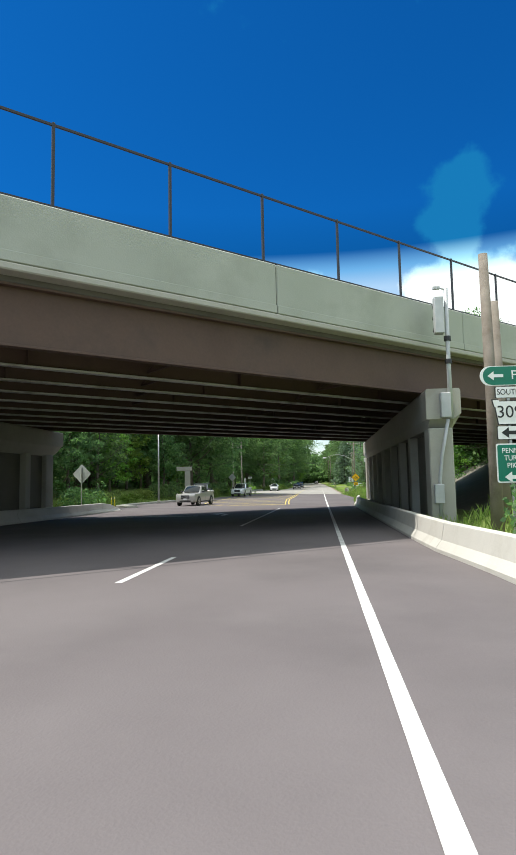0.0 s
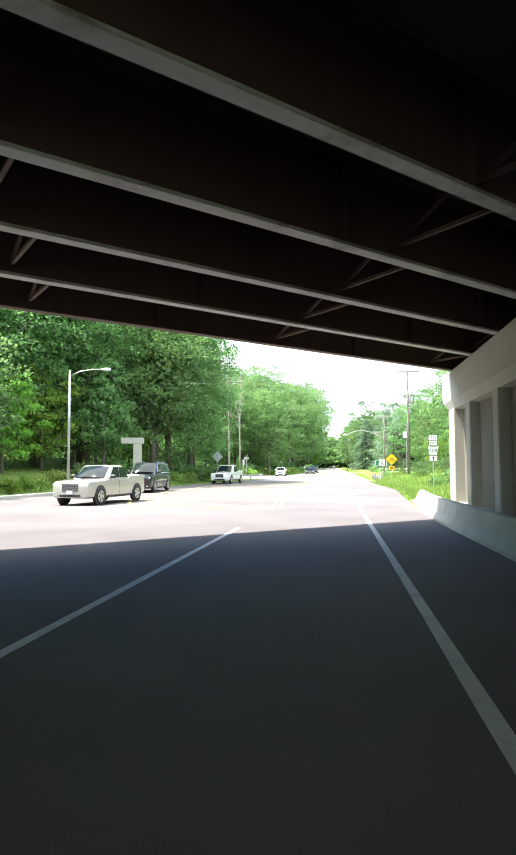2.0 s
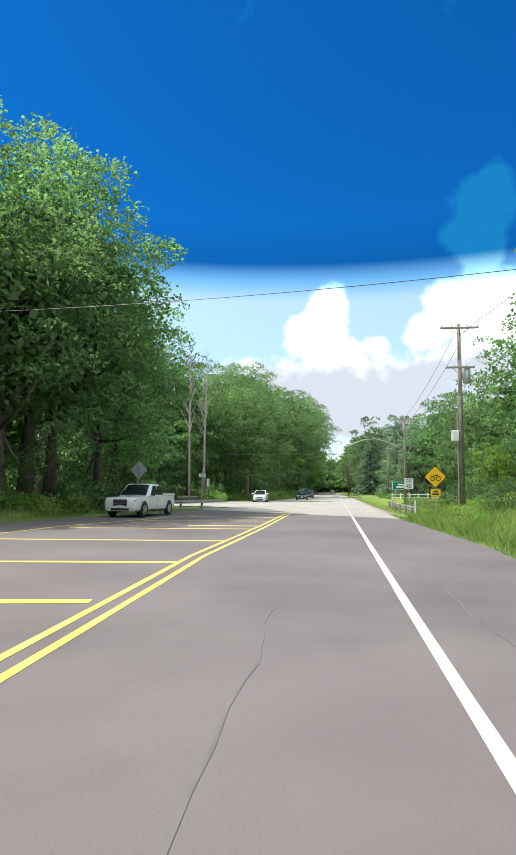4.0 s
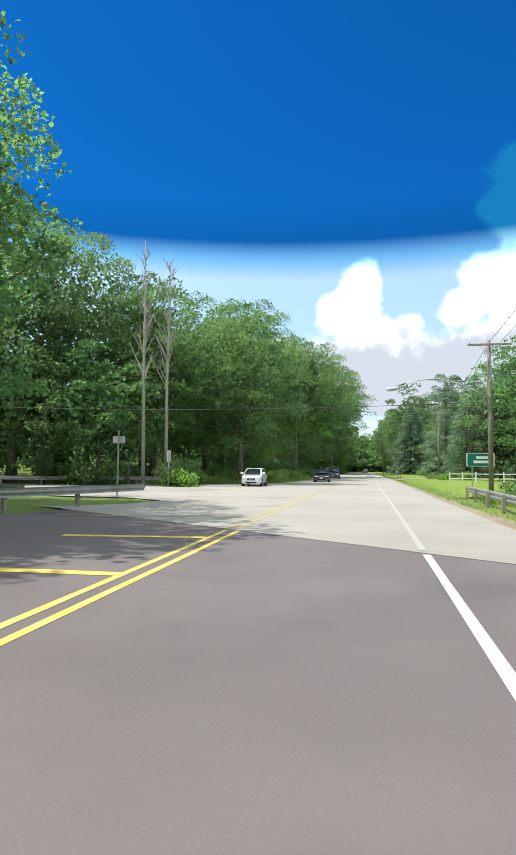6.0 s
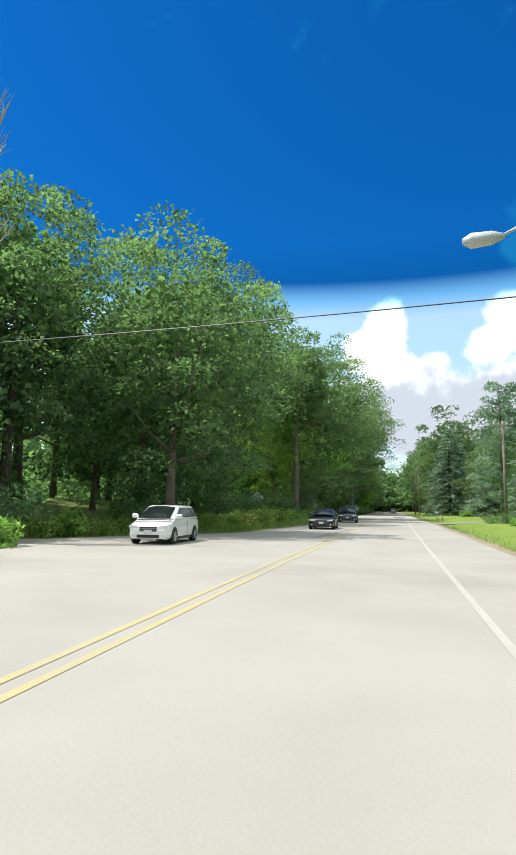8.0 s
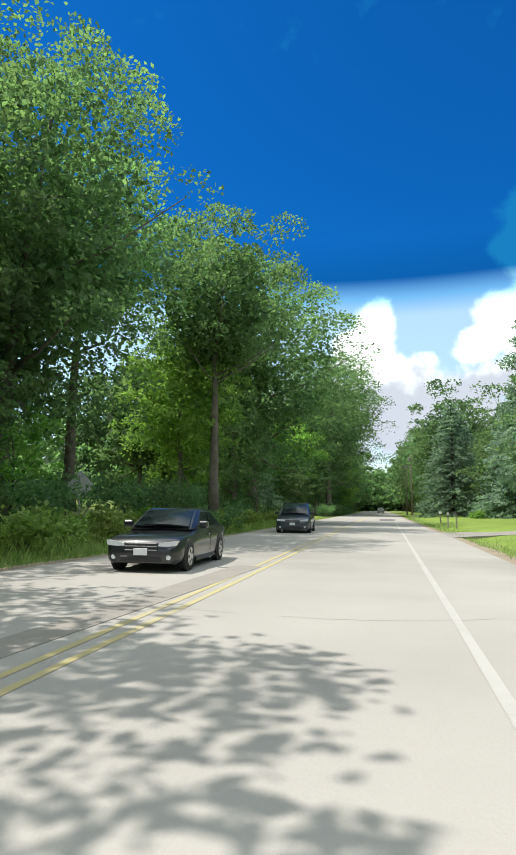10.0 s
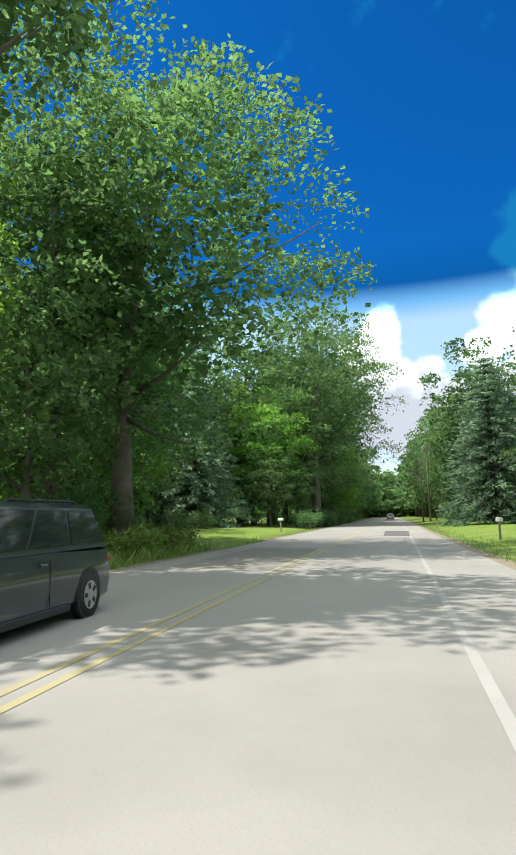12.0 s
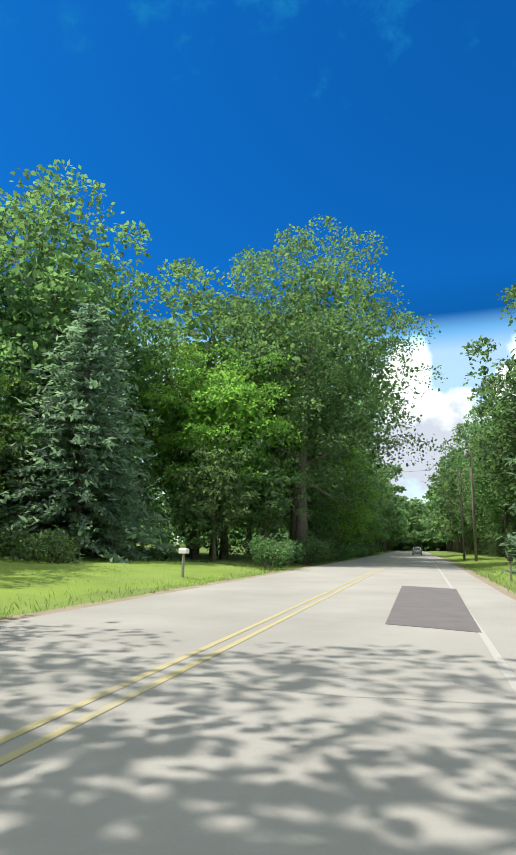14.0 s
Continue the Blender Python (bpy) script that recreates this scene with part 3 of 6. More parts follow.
# ---- the overpass ----
SKEW = Vector((0.734, 0.679, 0)).normalized()            # along the bridge
ACROSS = Vector((-SKEW.y, SKEW.x, 0))                     # from its near face to its far one
NEAR = Vector((4.5, 22.0, 0))
BRIDGE = Matrix.Translation(NEAR) @ Matrix(((SKEW.x, ACROSS.x, 0, 0), (SKEW.y, ACROSS.y, 0, 0), (0, 0, 1, 0), (0, 0, 0, 1)))
SPAN0, SPAN1, WIDE = -62.0, 40.0, 20.8


def build_overpass():
    br = thing("overpass", "skewed concrete and steel road overpass above the road", "bridge", m=BRIDGE)
    part("deck_slab", Geo().box(SPAN0, SPAN1, 0.05, WIDE - 0.05, 6.72, 7.0, 0.02), SHADED_SOFFIT, br, "concrete deck slab coloured dark for underside shade")
    for y0 in (-0.32, WIDE - 0.08):
        far = y0 > 1
        part("deck_edge", Geo().box(SPAN0, SPAN1, y0 - 0.05, y0 + 0.45, 6.86, 7.03, 0.03), CONCRETE, br, "concrete drip edge of the deck")
        # parapet in lengths with open joints
        x = SPAN0
        while x < SPAN1:
            part("parapet_panel", Geo().box(x + 0.012, min(x + 9.14, SPAN1) - 0.012, y0, y0 + 0.4, 7.03, 8.53, 0.03), PARAPET, br, "weathered concrete parapet panel")
            part("parapet_ledge", Geo().box(x + 0.012, min(x + 9.14, SPAN1) - 0.012, y0 - 0.03, y0 - 0.002, 7.06, 7.30, 0.012), PARAPET, br)
            x += 9.14
        # fence on the parapet
        yc = y0 + 0.2
        k = 0
        x = -13.6 - 3.06 * 10
        while x < SPAN1 - 1:
            part("fence_post", Geo().box(x - 0.035, x + 0.035, yc - 0.035, yc + 0.035, 8.53, 10.66, 0.006), FENCE, br)
            x += 3.06
        for z in (8.62, 10.6):
            part("fence_rail", Geo().box(-45, SPAN1, yc - 0.025, yc + 0.025, z - 0.028, z + 0.028), FENCE, br)
    for g, y in enumerate(np.linspace(0.25, WIDE - 0.25, 10)):
        gi = part("girder", Geo().box(SPAN0, SPAN1, y - 0.012, y + 0.012, 5.36, 6.72), STEEL, br, "rust-brown steel plate girder web")
        # inner flanges are coloured light, as if lit from the road below
        part("bottom_flange", Geo().box(SPAN0, SPAN1, y - 0.12, y + 0.12, 5.30, 5.36, 0.01), LIT_FLANGE if 0 < g < 9 else STEEL, gi)
        part("top_flange", Geo().box(SPAN0, SPAN1, y - 0.2, y + 0.2, 6.66, 6.715), STEEL, gi)
        x = -27.0
        while x < 20:
            part("stiffener", Geo().box(x - 0.008, x + 0.008, y - (0.17 if g else 0.0), y + 0.17, 5.365, 6.655), STEEL, gi)
            x += 6.8
    ys = np.linspace(0.25, WIDE - 0.25, 10)
    for a, b in zip(ys, ys[1:]):
        x = -44.0
        while x < 30:
            off = 0.9 * (a / 2.3)
            c = Geo()
            c.tube([(x + off, a + 0.03, 5.5), (x + off, b - 0.03, 6.5)], 0.045, 4)
            c.tube([(x + off, a + 0.03, 6.5), (x + off, b - 0.03, 5.5)], 0.045, 4)
            c.tube([(x + off, a + 0.03, 5.5), (x + off, b - 0.03, 5.5)], 0.045, 4)
            part("cross_brace", c, STEEL, br)
            x += 6.8
    return br


def build_pier(name, face, y0, y1, side, label):
    """A wall pier beside the road: cap on a ribbed wall with recessed panels. side: 1 where its face looks left."""
    pr = thing(name, label, "bridge pier")
    zb = grade((y0 + y1) / 2) - 0.5
    back = face + side * 1.05
    lo, hi = min(face, back), max(face, back)
    # the cap runs past the end columns on tapered ends
    cap = Geo()
    prof = [(lo - 0.06, 4.22), (lo - 0.06, 5.20), (lo - 0.02, 5.28), (hi + 0.02, 5.28), (hi + 0.06, 5.20), (hi + 0.06, 4.42), (hi - 0.2, 3.86), (lo + 0.05, 3.9)]
    n = len(prof)
    for y, low in ((y0 - 0.02, 4.22), (y0 + 0.5, 3.8), (y1 - 0.3, 3.8), (y1 + 0.35, 4.1), (y1 + 0.62, 4.5)):
        cap.v += [(x, y, max(z, low)) for x, z in prof]
    cap.f += [(i * n + k, i * n + (k + 1) % n, (i + 1) * n + (k + 1) % n, (i + 1) * n + k) for i in range(4) for k in range(n)]
    cap.f += [tuple(range(n)), tuple(range(4 * n, 5 * n))]
    part("cap", cap, CONCRETE, pr, "concrete pier cap with a splayed underside")
    # wall between the ribs, darker than they are to deepen the recess shade
    part("core_wall", Geo().box(lo + 0.36, hi - 0.36, y0 + 0.15, y1 - 0.15, zb, 3.9), SHADED_CONCRETE, pr, "recessed concrete panel wall coloured dark for its shade")
    part("plinth", Geo().box(lo + 0.02, hi - 0.02, y0 + 0.05, y1 - 0.1, zb, grade(y0) + 0.1, 0.03), CONCRETE, pr)
    part("end_column", Geo().box(lo, hi - 0.24, y0 + 0.02, y0 + 0.95, zb, 3.92, 0.04), CONCRETE, pr, "square concrete end column")
    part("end_column", Geo().box(lo, hi - 0.1, y1 - 1.2, y1 - 0.3, zb, 3.92, 0.04), CONCRETE, pr, "square concrete end column")
    for off in (3.4, 6.8, 10.25, 13.65, 14.75, 18.2, 21.6, 25.0):
        part("rib", Geo().box(lo + 0.03, hi - 0.03, y1 - off - 0.27, y1 - off + 0.27, zb, 3.91, 0.03), CONCRETE, pr)
    for k in range(10):
        yb = y0 + 0.8 + (y1 - y0 - 1.6) * k / 9
        part("bearing", Geo().box(lo + 0.25, hi - 0.25, yb - 0.25, yb + 0.25, 5.278, 5.31, 0.01), STEEL, pr)
    return pr


def barrier_profile(x, side, z):
    """Cross-section of a safety-shape barrier whose face is at x and looks to -side."""
    return [(x, z - 0.3), (x, z + 0.08), (x + side * 0.14, z + 0.26), (x + side * 0.21, z + 0.64), (x + side * 0.24, z + 0.66), (x + side * 0.40, z + 0.66), (x + side * 0.43, z + 0.64), (x + side * 0.45, z - 0.3)]


def build_barrier(name, rows, side, label, taper=True, joint=6.0):
    """A concrete barrier along rows of (y, face x), in cast lengths."""
    ob = thing(name, label, "barrier")
    y0, y1 = rows[0][0], rows[-1][0]
    y = y0
    while y < y1 - 0.01:
        ye = min(y + joint, y1)
        g = Geo()
        secs = [y + 0.012, (y + ye) / 2, ye - 0.012]
        for s in secs:
            h = 1.0
            if taper and s > y1 - 3.0:
                h = 1.0 - 0.75 * (s - (y1 - 3.0)) / 3.0
            zb = grade(s)
            for px, pz in barrier_profile(piecewise(rows, s), side, 0):
                g.v.append((px, s, zb + (pz * h if pz > 0 else pz)))
        n = 8
        for i in range(2):
            for k in range(n):
                k2 = (k + 1) % n
                g.f.append((i * n + k, i * n + k2, (i + 1) * n + k2, (i + 1) * n + k))
        g.f += [tuple(range(n)), tuple(range(2 * n, 3 * n))]
        part("barrier_length", g, BARRIER, ob, "cast length of pale concrete barrier")
        y = ye
    return ob


build_overpass()
build_pier("bridge_pier", 4.32, 20.9, 50.9, 1, "long concrete wall pier with ribs and shade-coloured recessed panels")
build_pier("bridge_pier", -14.6, 3.6, 33.2, -1, "long concrete wall pier with ribs behind a barrier")
build_barrier("concrete_barrier", [(-40, 3.75), (5, 3.65), (9, 3.5), (14, 3.12), (17, 3.08), (46, 3.12), (51, 3.3), (59.5, 4.0)], 1, "pale concrete safety barrier along the road edge")
build_barrier("concrete_barrier", [(-20, -14.4), (36, -14.0), (44.5, -14.6)], -1, "pale concrete safety barrier at the foot of a pier")


def build_abutments():
    # paved slopes under the side spans, their colour darkened for the shade there
    for x0, x1, y0, y1, side in ((8.5, 21.0, 24, 66, 1), (-22.0, -36.0, -22, 22, -1)):
        g = Geo()
        g.prism([(x0, grade(30) - 0.4), (x1, 5.1), (x1 + side * 6, 5.1), (x1 + side * 6, -1.0), (x0, -1.0)], y0, y1)
        shape("slope_paving", g, SHADED_CONCRETE, "paved abutment slope under the bridge, coloured dark for shade", "abutment", kind="structure")
    # footpath kerb on the far left
    g = Geo()
    pts = [(-15.2, 50.5), (-17.2, 53.5), (-17.9, 58), (-17.6, 63), (-16.2, 70)]
    for a, b in zip(pts, pts[1:]):
        d = Vector((b[0] - a[0], b[1] - a[1], 0)).normalized()
        nrm = Vector((-d.y, d.x, 0))
        q = [Vector((*a, 0)), Vector((*b, 0)), Vector((*b, 0)) + nrm * 1.0, Vector((*a, 0)) + nrm * 1.0]
        g.add([(v.x, v.y, grade(v.y) - 0.1) for v in q] + [(v.x, v.y, grade(v.y) + 0.15) for v in q], [(4, 5, 6, 7), (0, 1, 5, 4), (1, 2, 6, 5), (2, 3, 7, 6), (3, 0, 4, 7)])
    shape("kerb", g, CONCRETE, "raised pale concrete kerb beside the road", "kerb", kind="structure")


build_abutments()


# ---- plants ----
def leaf_quads(rng, centres, length, width, out=None, droop=0.0):
    """One folded leaf spray at each centre; out: the way it tends to face."""
    n = len(centres)
    d = rng.normal(size=(n, 3))
    if out is not None:
        d = d * 0.75 + out
    d[:, 2] -= droop
    d /= np.linalg.norm(d, axis=1)[:, None] + 1e-9
    r = rng.normal(size=(n, 3)) * 0.55 + np.array([0, 0, 1.0])
    s = np.cross(d, r)
    s /= np.linalg.norm(s, axis=1)[:, None] + 1e-9
    u = np.cross(s, d)
    L = (length * rng.uniform(0.65, 1.35, n))[:, None]
    W = (width * rng.uniform(0.65, 1.35, n))[:, None]
    c = np.asarray(centres)
    v = np.stack([c - d * L * 0.5, c + s * W * 0.5 + u * W * 0.18, c + d * L * 0.5, c - s * W * 0.5 + u * W * 0.18], 1)
    return v.reshape(-1, 3)


def quads_mesh(name, v, material):
    me = bpy.data.meshes.new(name)
    n = len(v) // 4
    me.vertices.add(len(v))
    me.vertices.foreach_set("co", np.asarray(v, dtype=np.float32).ravel())
    me.loops.add(4 * n)
    me.loops.foreach_set("vertex_index", np.arange(4 * n, dtype=np.int32))
    me.polygons.add(n)
    me.polygons.foreach_set("loop_start", np.arange(0, 4 * n, 4, dtype=np.int32))
    me.update()
    me.validate()
    me.materials.append(material)
    return me


def clumped(rng, centres, radii, per, length, width, flat=0.75, inner=0, lift=0.0):
    """Leaf sprays packed in ragged clumps, thickest near their skins. lift: how far they gather on the clumps' upper sides."""
    allv = []
    for c, r in zip(centres, radii):
        k = max(6, int(per * rng.uniform(0.7, 1.3)))
        d = rng.normal(size=(k, 3))
        d /= np.linalg.norm(d, axis=1)[:, None]
        turn = (d[:, 2] < -0.1) & (rng.uniform(size=k) < lift)
        d[turn, 2] *= -1
        rad = r * rng.uniform(0.35, 1.0, k) ** 0.5 * rng.uniform(0.86, 1.18, k)
        p = np.asarray(c) + d * rad[:, None] * np.array([1, 1, flat])
        allv.append(leaf_quads(rng, p, length, width, d * 0.8))
        if inner:
            q = np.asarray(c) + rng.normal(size=(inner, 3)) * r * 0.24
            allv.append(leaf_quads(rng, q, min(r * 0.36, length * 1.9), min(r * 0.28, width * 1.9)))
    return np.concatenate(allv)


def broad_tree(seed, h, R, low, leaf, label, leaves=5600, size=0.34, clumps=96, lean=0.0):
    """A broadleaf tree: tapered trunk with limbs, crown of leafy clumps round a close dark heart. low: where the crown starts, as a share of its height."""
    rng = np.random.default_rng(seed)
    t = thing("tree", label, "tree", "roadside trees")
    cen, rad = [], []
    c0 = np.array([lean, 0, h * (1 + low) / 2])
    half = h * (1 - low) / 2
    big = rng.normal(size=(7, 3))
    big /= np.linalg.norm(big, axis=1)[:, None]
    for i in range(clumps):
        # spread evenly over the crown, then shaken
        u = 1 - 2 * (i + 0.5) / clumps
        a = 2.39996 * i + seed
        d = np.array([math.cos(a) * math.sqrt(1 - u * u), math.sin(a) * math.sqrt(1 - u * u), u]) + rng.normal(size=3) * 0.16
        d /= np.linalg.norm(d)
        swell = 0.80 + 0.26 * max(0.0, float(np.max(big @ d)) - 0.35) / 0.65 + 0.07 * rng.normal()
        q = swell * (1.0 if rng.uniform() < 0.72 else rng.uniform(0.5, 0.85))
        p = c0 + d * q * np.array([R, R, half * 0.97])
        cen.append(p)
        rad.append(R * rng.uniform(0.16, 0.29))
    g = Geo()
    pts, k = [], 7
    for i in range(k):
        f = i / (k - 1)
        pts.append((lean * f * f + 0.18 * math.sin(2.1 * f * 3 + seed) * f, 0.2 * math.sin(1.7 * f * 3 + seed * 2) * f, -0.3 + f * h * 0.82))
    r0 = 0.016 * h + 0.04
    g.tube(pts, [r0 * 1.35] + [r0 * (1 - 0.88 * i / (k - 1)) for i in range(1, k)], 9)
    order = sorted(range(clumps), key=lambda i: cen[i][2])
    for i in order[:: max(1, clumps // 12)]:
        c = cen[i]
        f = min(0.9, max(0.3, (c[2] - 0.28 * math.hypot(c[0], c[1]) * 2) / (h * 0.82)))
        j = f * (k - 1)
        a = Vector(pts[int(j)]).lerp(Vector(pts[min(int(j) + 1, k - 1)]), j - int(j))
        b = Vector(c)
        m = a.lerp(b, 0.5) + Vector((0, 0, -0.06 * (b - a).length))
        rr = r0 * (1 - 0.85 * f) * 0.5
        g.tube([a, m, b], [rr, rr * 0.6, rr * 0.2], 6)
    part("trunk", g, BARK, t, "rough brown bark trunk with limbs", True)
    v = clumped(rng, cen, rad, leaves / clumps, size, size * 0.72, 0.66, 0, 0.6)
    n = 2600 if leaves > 9000 else (800 if leaves > 5500 else 420)
    d = rng.normal(size=(n, 3))
    d /= np.linalg.norm(d, axis=1)[:, None]
    heart = c0 + d * (rng.uniform(0.1, 1.0, n) ** 0.4 * 0.72)[:, None] * np.array([R, R, half])
    v = np.concatenate([v, leaf_quads(rng, heart, size * 1.9, size * 1.6, d * 0.3)])
    cr = new("crown", quads_mesh("crown", v, leaf))
    cr.parent = t
    return t


def spruce_tree(seed, h, R, label, leaf, rows=3, dense=6):
    """A conifer: straight trunk, whorls of drooping boughs set with short needle sprays."""
    rng = np.random.default_rng(seed)
    t = thing("conifer", label, "conifer", "conifers by the road")
    g = Geo()
    g.tube([(0, 0, -0.3), (0.05, 0, h * 0.5), (0, 0.03, h * 0.97)], [0.02 * h, 0.012 * h, 0.02], 8)
    vs = []
    z = h * 0.05
    while z < h * 0.98:
        f = z / h
        reach = R * (1 - f) ** 0.66 + 0.15
        nb = max(4, int(11 * (1 - f) + 4))
        a0 = rng.uniform(0, 6.28)
        for b in range(nb):
            a = a0 + 6.283 * b / nb + rng.normal() * 0.15
            L = reach * rng.uniform(0.72, 1.12)
            n = max(4, int(L * dense))
            s = np.linspace(0.15, 1, n)
            x, y = np.cos(a) * L * s, np.sin(a) * L * s
            zz = z + 0.10 * L * s - 0.28 * L * s ** 2
            for _ in range(rows):
                p = np.stack([x, y, zz], 1) + rng.normal(size=(n, 3)) * np.array([0.16, 0.16, 0.07]) * (0.5 + s[:, None])
                vs.append(leaf_quads(rng, p, 0.40, 0.13, np.array([math.cos(a), math.sin(a), -0.15]) * 1.1))
            if b % 3 == 0:
                g.tube([(0, 0, z), (x[-1] * 0.8, y[-1] * 0.8, zz[-1])], [0.03, 0.008], 4, False)
        z += 0.42 + 0.25 * (1 - f)
    part("trunk", g, BARK, t, "straight conifer trunk", True)
    cr = new("crown", quads_mesh("crown", np.concatenate(vs), leaf))
    cr.parent = t
    return t


def pine_tree(seed, h, R, label):
    """A tall open pine: bare lower trunk, tiered plates of needles."""
    rng = np.random.default_rng(seed)
    t = thing("conifer", label, "conifer", "conifers by the road")
    g = Geo()
    g.tube([(0, 0, -0.3), (0.1, 0.05, h * 0.5), (0.0, 0.1, h * 0.97)], [0.018 * h, 0.012 * h, 0.04], 8)
    cen, rad = [], []
    for i in range(64):
        f = rng.uniform(0.14, 0.99)
        a = rng.uniform(0, 6.28)
        L = R * (1.05 - f) ** 0.5 * rng.uniform(0.5, 1.15)
        c = (math.cos(a) * L, math.sin(a) * L, h * f + 0.1 * L)
        cen.append(c)
        rad.append(rng.uniform(0.8, 1.4))
        g.tube([(0.05, 0.05, h * f - 0.3), c], [0.06, 0.015], 5, False)
    part("trunk", g, BARK, t, "straight pine trunk with open boughs", True)
    cr = new("crown", quads_mesh("crown", clumped(rng, cen, rad, 120, 0.42, 0.16, 0.45), NEEDLE))
    cr.parent = t
    return t


def dead_tree(seed, h):
    rng = np.random.default_rng(seed)
    t = thing("dead_tree", "bare grey dead tree with thin upright branches", "tree")
    g = Geo()
    g.tube([(0, 0, -0.3), (0.15, 0, h * 0.45), (0.1, 0.1, h * 0.75), (0.2, 0.1, h)], [0.15, 0.10, 0.06, 0.015], 8)
    for i in range(26):
        f = rng.uniform(0.4, 0.97)
        a = rng.uniform(0, 6.28)
        L = 3.4 * (1.15 - f) * rng.uniform(0.6, 1.2)
        p = Vector((0.13, 0.05, h * f))
        q = p + Vector((math.cos(a) * L * 0.5, math.sin(a) * L * 0.5, L * 0.9))
        g.tube([p, q], [0.045, 0.012], 5, False)
        for _ in range(3):
            s = p.lerp(q, rng.uniform(0.4, 0.9))
            g.tube([s, s + Vector((rng.normal() * 0.35, rng.normal() * 0.35, rng.uniform(0.4, 1.0)))], [0.016, 0.005], 4, False)
    part("trunk", g, DEAD_BARK, t, "bare grey trunk and boughs", True)
    return t


def shrub(seed, h, R, leaf, label):
    rng = np.random.default_rng(seed)
    t = thing("shrub", label, "shrub", "roadside shrubs")
    cen = [(R * 0.75 * math.cos(a) * q, R * 0.75 * math.sin(a) * q, h * z) for a, q, z in zip(rng.uniform(0, 6.28, 16), rng.uniform(0.1, 1, 16) ** 0.5, rng.uniform(0.2, 0.82, 16))]
    g = Geo()
    for c in cen[:6]:
        g.tube([(c[0] * 0.15, c[1] * 0.15, -0.15), c], [0.03, 0.008], 5, False)
    part("stem", g, BARK, t)
    cr = new("foliage", quads_mesh("foliage", clumped(rng, cen, rng.uniform(0.24, 0.42, 16) * R * 1.2, 36, 0.22, 0.15, 0.8, 3), leaf))
    cr.parent = t
    return t


TREES = {
    "a": broad_tree(11, 19, 5.6, 0.10, LEAF, "tall leafy green roadside tree with low branches"),
    "b": broad_tree(12, 20, 5.2, 0.22, LEAF, "tall green broadleaf tree with a ragged crown"),
    "c": broad_tree(13, 17, 6.0, 0.12, LEAF, "broad round green tree at the wood's edge"),
    "d": broad_tree(14, 21, 5.0, 0.34, LEAF_DARK, "tall dark green tree with a bare lower trunk"),
    "e": broad_tree(15, 15, 4.6, 0.14, LEAF_BRIGHT, "light yellow-green tree catching the sun"),
    "f": broad_tree(16, 18, 5.4, 0.2, LEAF_DARK, "dark shaded broadleaf tree of the wood"),
    "g": broad_tree(17, 9, 3.2, 0.08, LEAF_BRIGHT, "young light green tree under taller ones", 3600, 0.25, 46),
    "h": broad_tree(18, 11, 3.6, 0.1, LEAF, "small bushy green tree at the wood's edge", 3600, 0.27, 50),
    "i": broad_tree(19, 22, 6.4, 0.24, LEAF, "large spreading tree leaning over the road", 7000, 0.36, 104, 1.2),
    "z": broad_tree(51, 20, 5.8, 0.1, LEAF, "tall green tree of the far roadside wood", 1500, 0.85, 64),
    # finer ones, which stand nearest the road
    "A": broad_tree(41, 19, 5.6, 0.10, LEAF, "tall leafy green roadside tree with low branches", 11500, 0.255, 104),
    "B": broad_tree(42, 20, 5.2, 0.10, LEAF, "tall green broadleaf tree with a ragged crown", 11500, 0.255, 104),
    "C": broad_tree(43, 17, 6.0, 0.12, LEAF, "broad round green tree at the wood's edge", 12000, 0.255, 108),
    "D": broad_tree(44, 21, 5.0, 0.42, LEAF, "tall green tree with a bare lower trunk", 11500, 0.255, 104),
    "E": broad_tree(45, 15, 4.6, 0.14, LEAF_BRIGHT, "light yellow-green tree catching the sun", 10000, 0.235, 92),
    "I": broad_tree(46, 22, 6.4, 0.16, LEAF, "large spreading tree leaning over the road", 19000, 0.215, 124, 1.2),
    "q": broad_tree(47, 12, 4.4, 0.12, LEAF_PLUM, "dark plum-leaved garden tree on the lawn", 4500, 0.34, 70),
    "s": spruce_tree(21, 13, 3.9, "blue-grey spruce with drooping boughs to the ground", NEEDLE, 4, 8),
    "t": spruce_tree(22, 15, 4.2, "dark green spruce with layered boughs", LEAF_DARK, 2),
    "p": pine_tree(23, 19, 4.6, "tall open pine with tiered boughs"),
    "x": dead_tree(24, 17),
    "u": shrub(31, 1.7, 1.6, LEAF, "dense green roadside shrub"),
    "v": shrub(32, 1.3, 1.4, WEED, "tangle of light green roadside weeds and brush"),
    "w": shrub(33, 2.4, 1.9, LEAF_DARK, "dark leafy undergrowth below the trees"),
    "y": shrub(34, 1.1, 1.0, LEAF_BRIGHT, "small bright yellow-green garden bush"),
}
FIRST = set()


def plant(key, x, y, scale=1.0, turn=None, tall=1.0, rnd=random.Random(77)):
    z = terrain(x, y) - 0.05
    m = Matrix.Translation((x, y, z)) @ Matrix.Rotation(rnd.uniform(0, 6.28) if turn is None else turn, 4, "Z") @ Matrix.Diagonal((scale, scale, scale * tall, 1))
    if key not in FIRST:
        FIRST.add(key)
        TREES[key].matrix_world = m
        return TREES[key]
    return copy_thing(TREES[key], m)


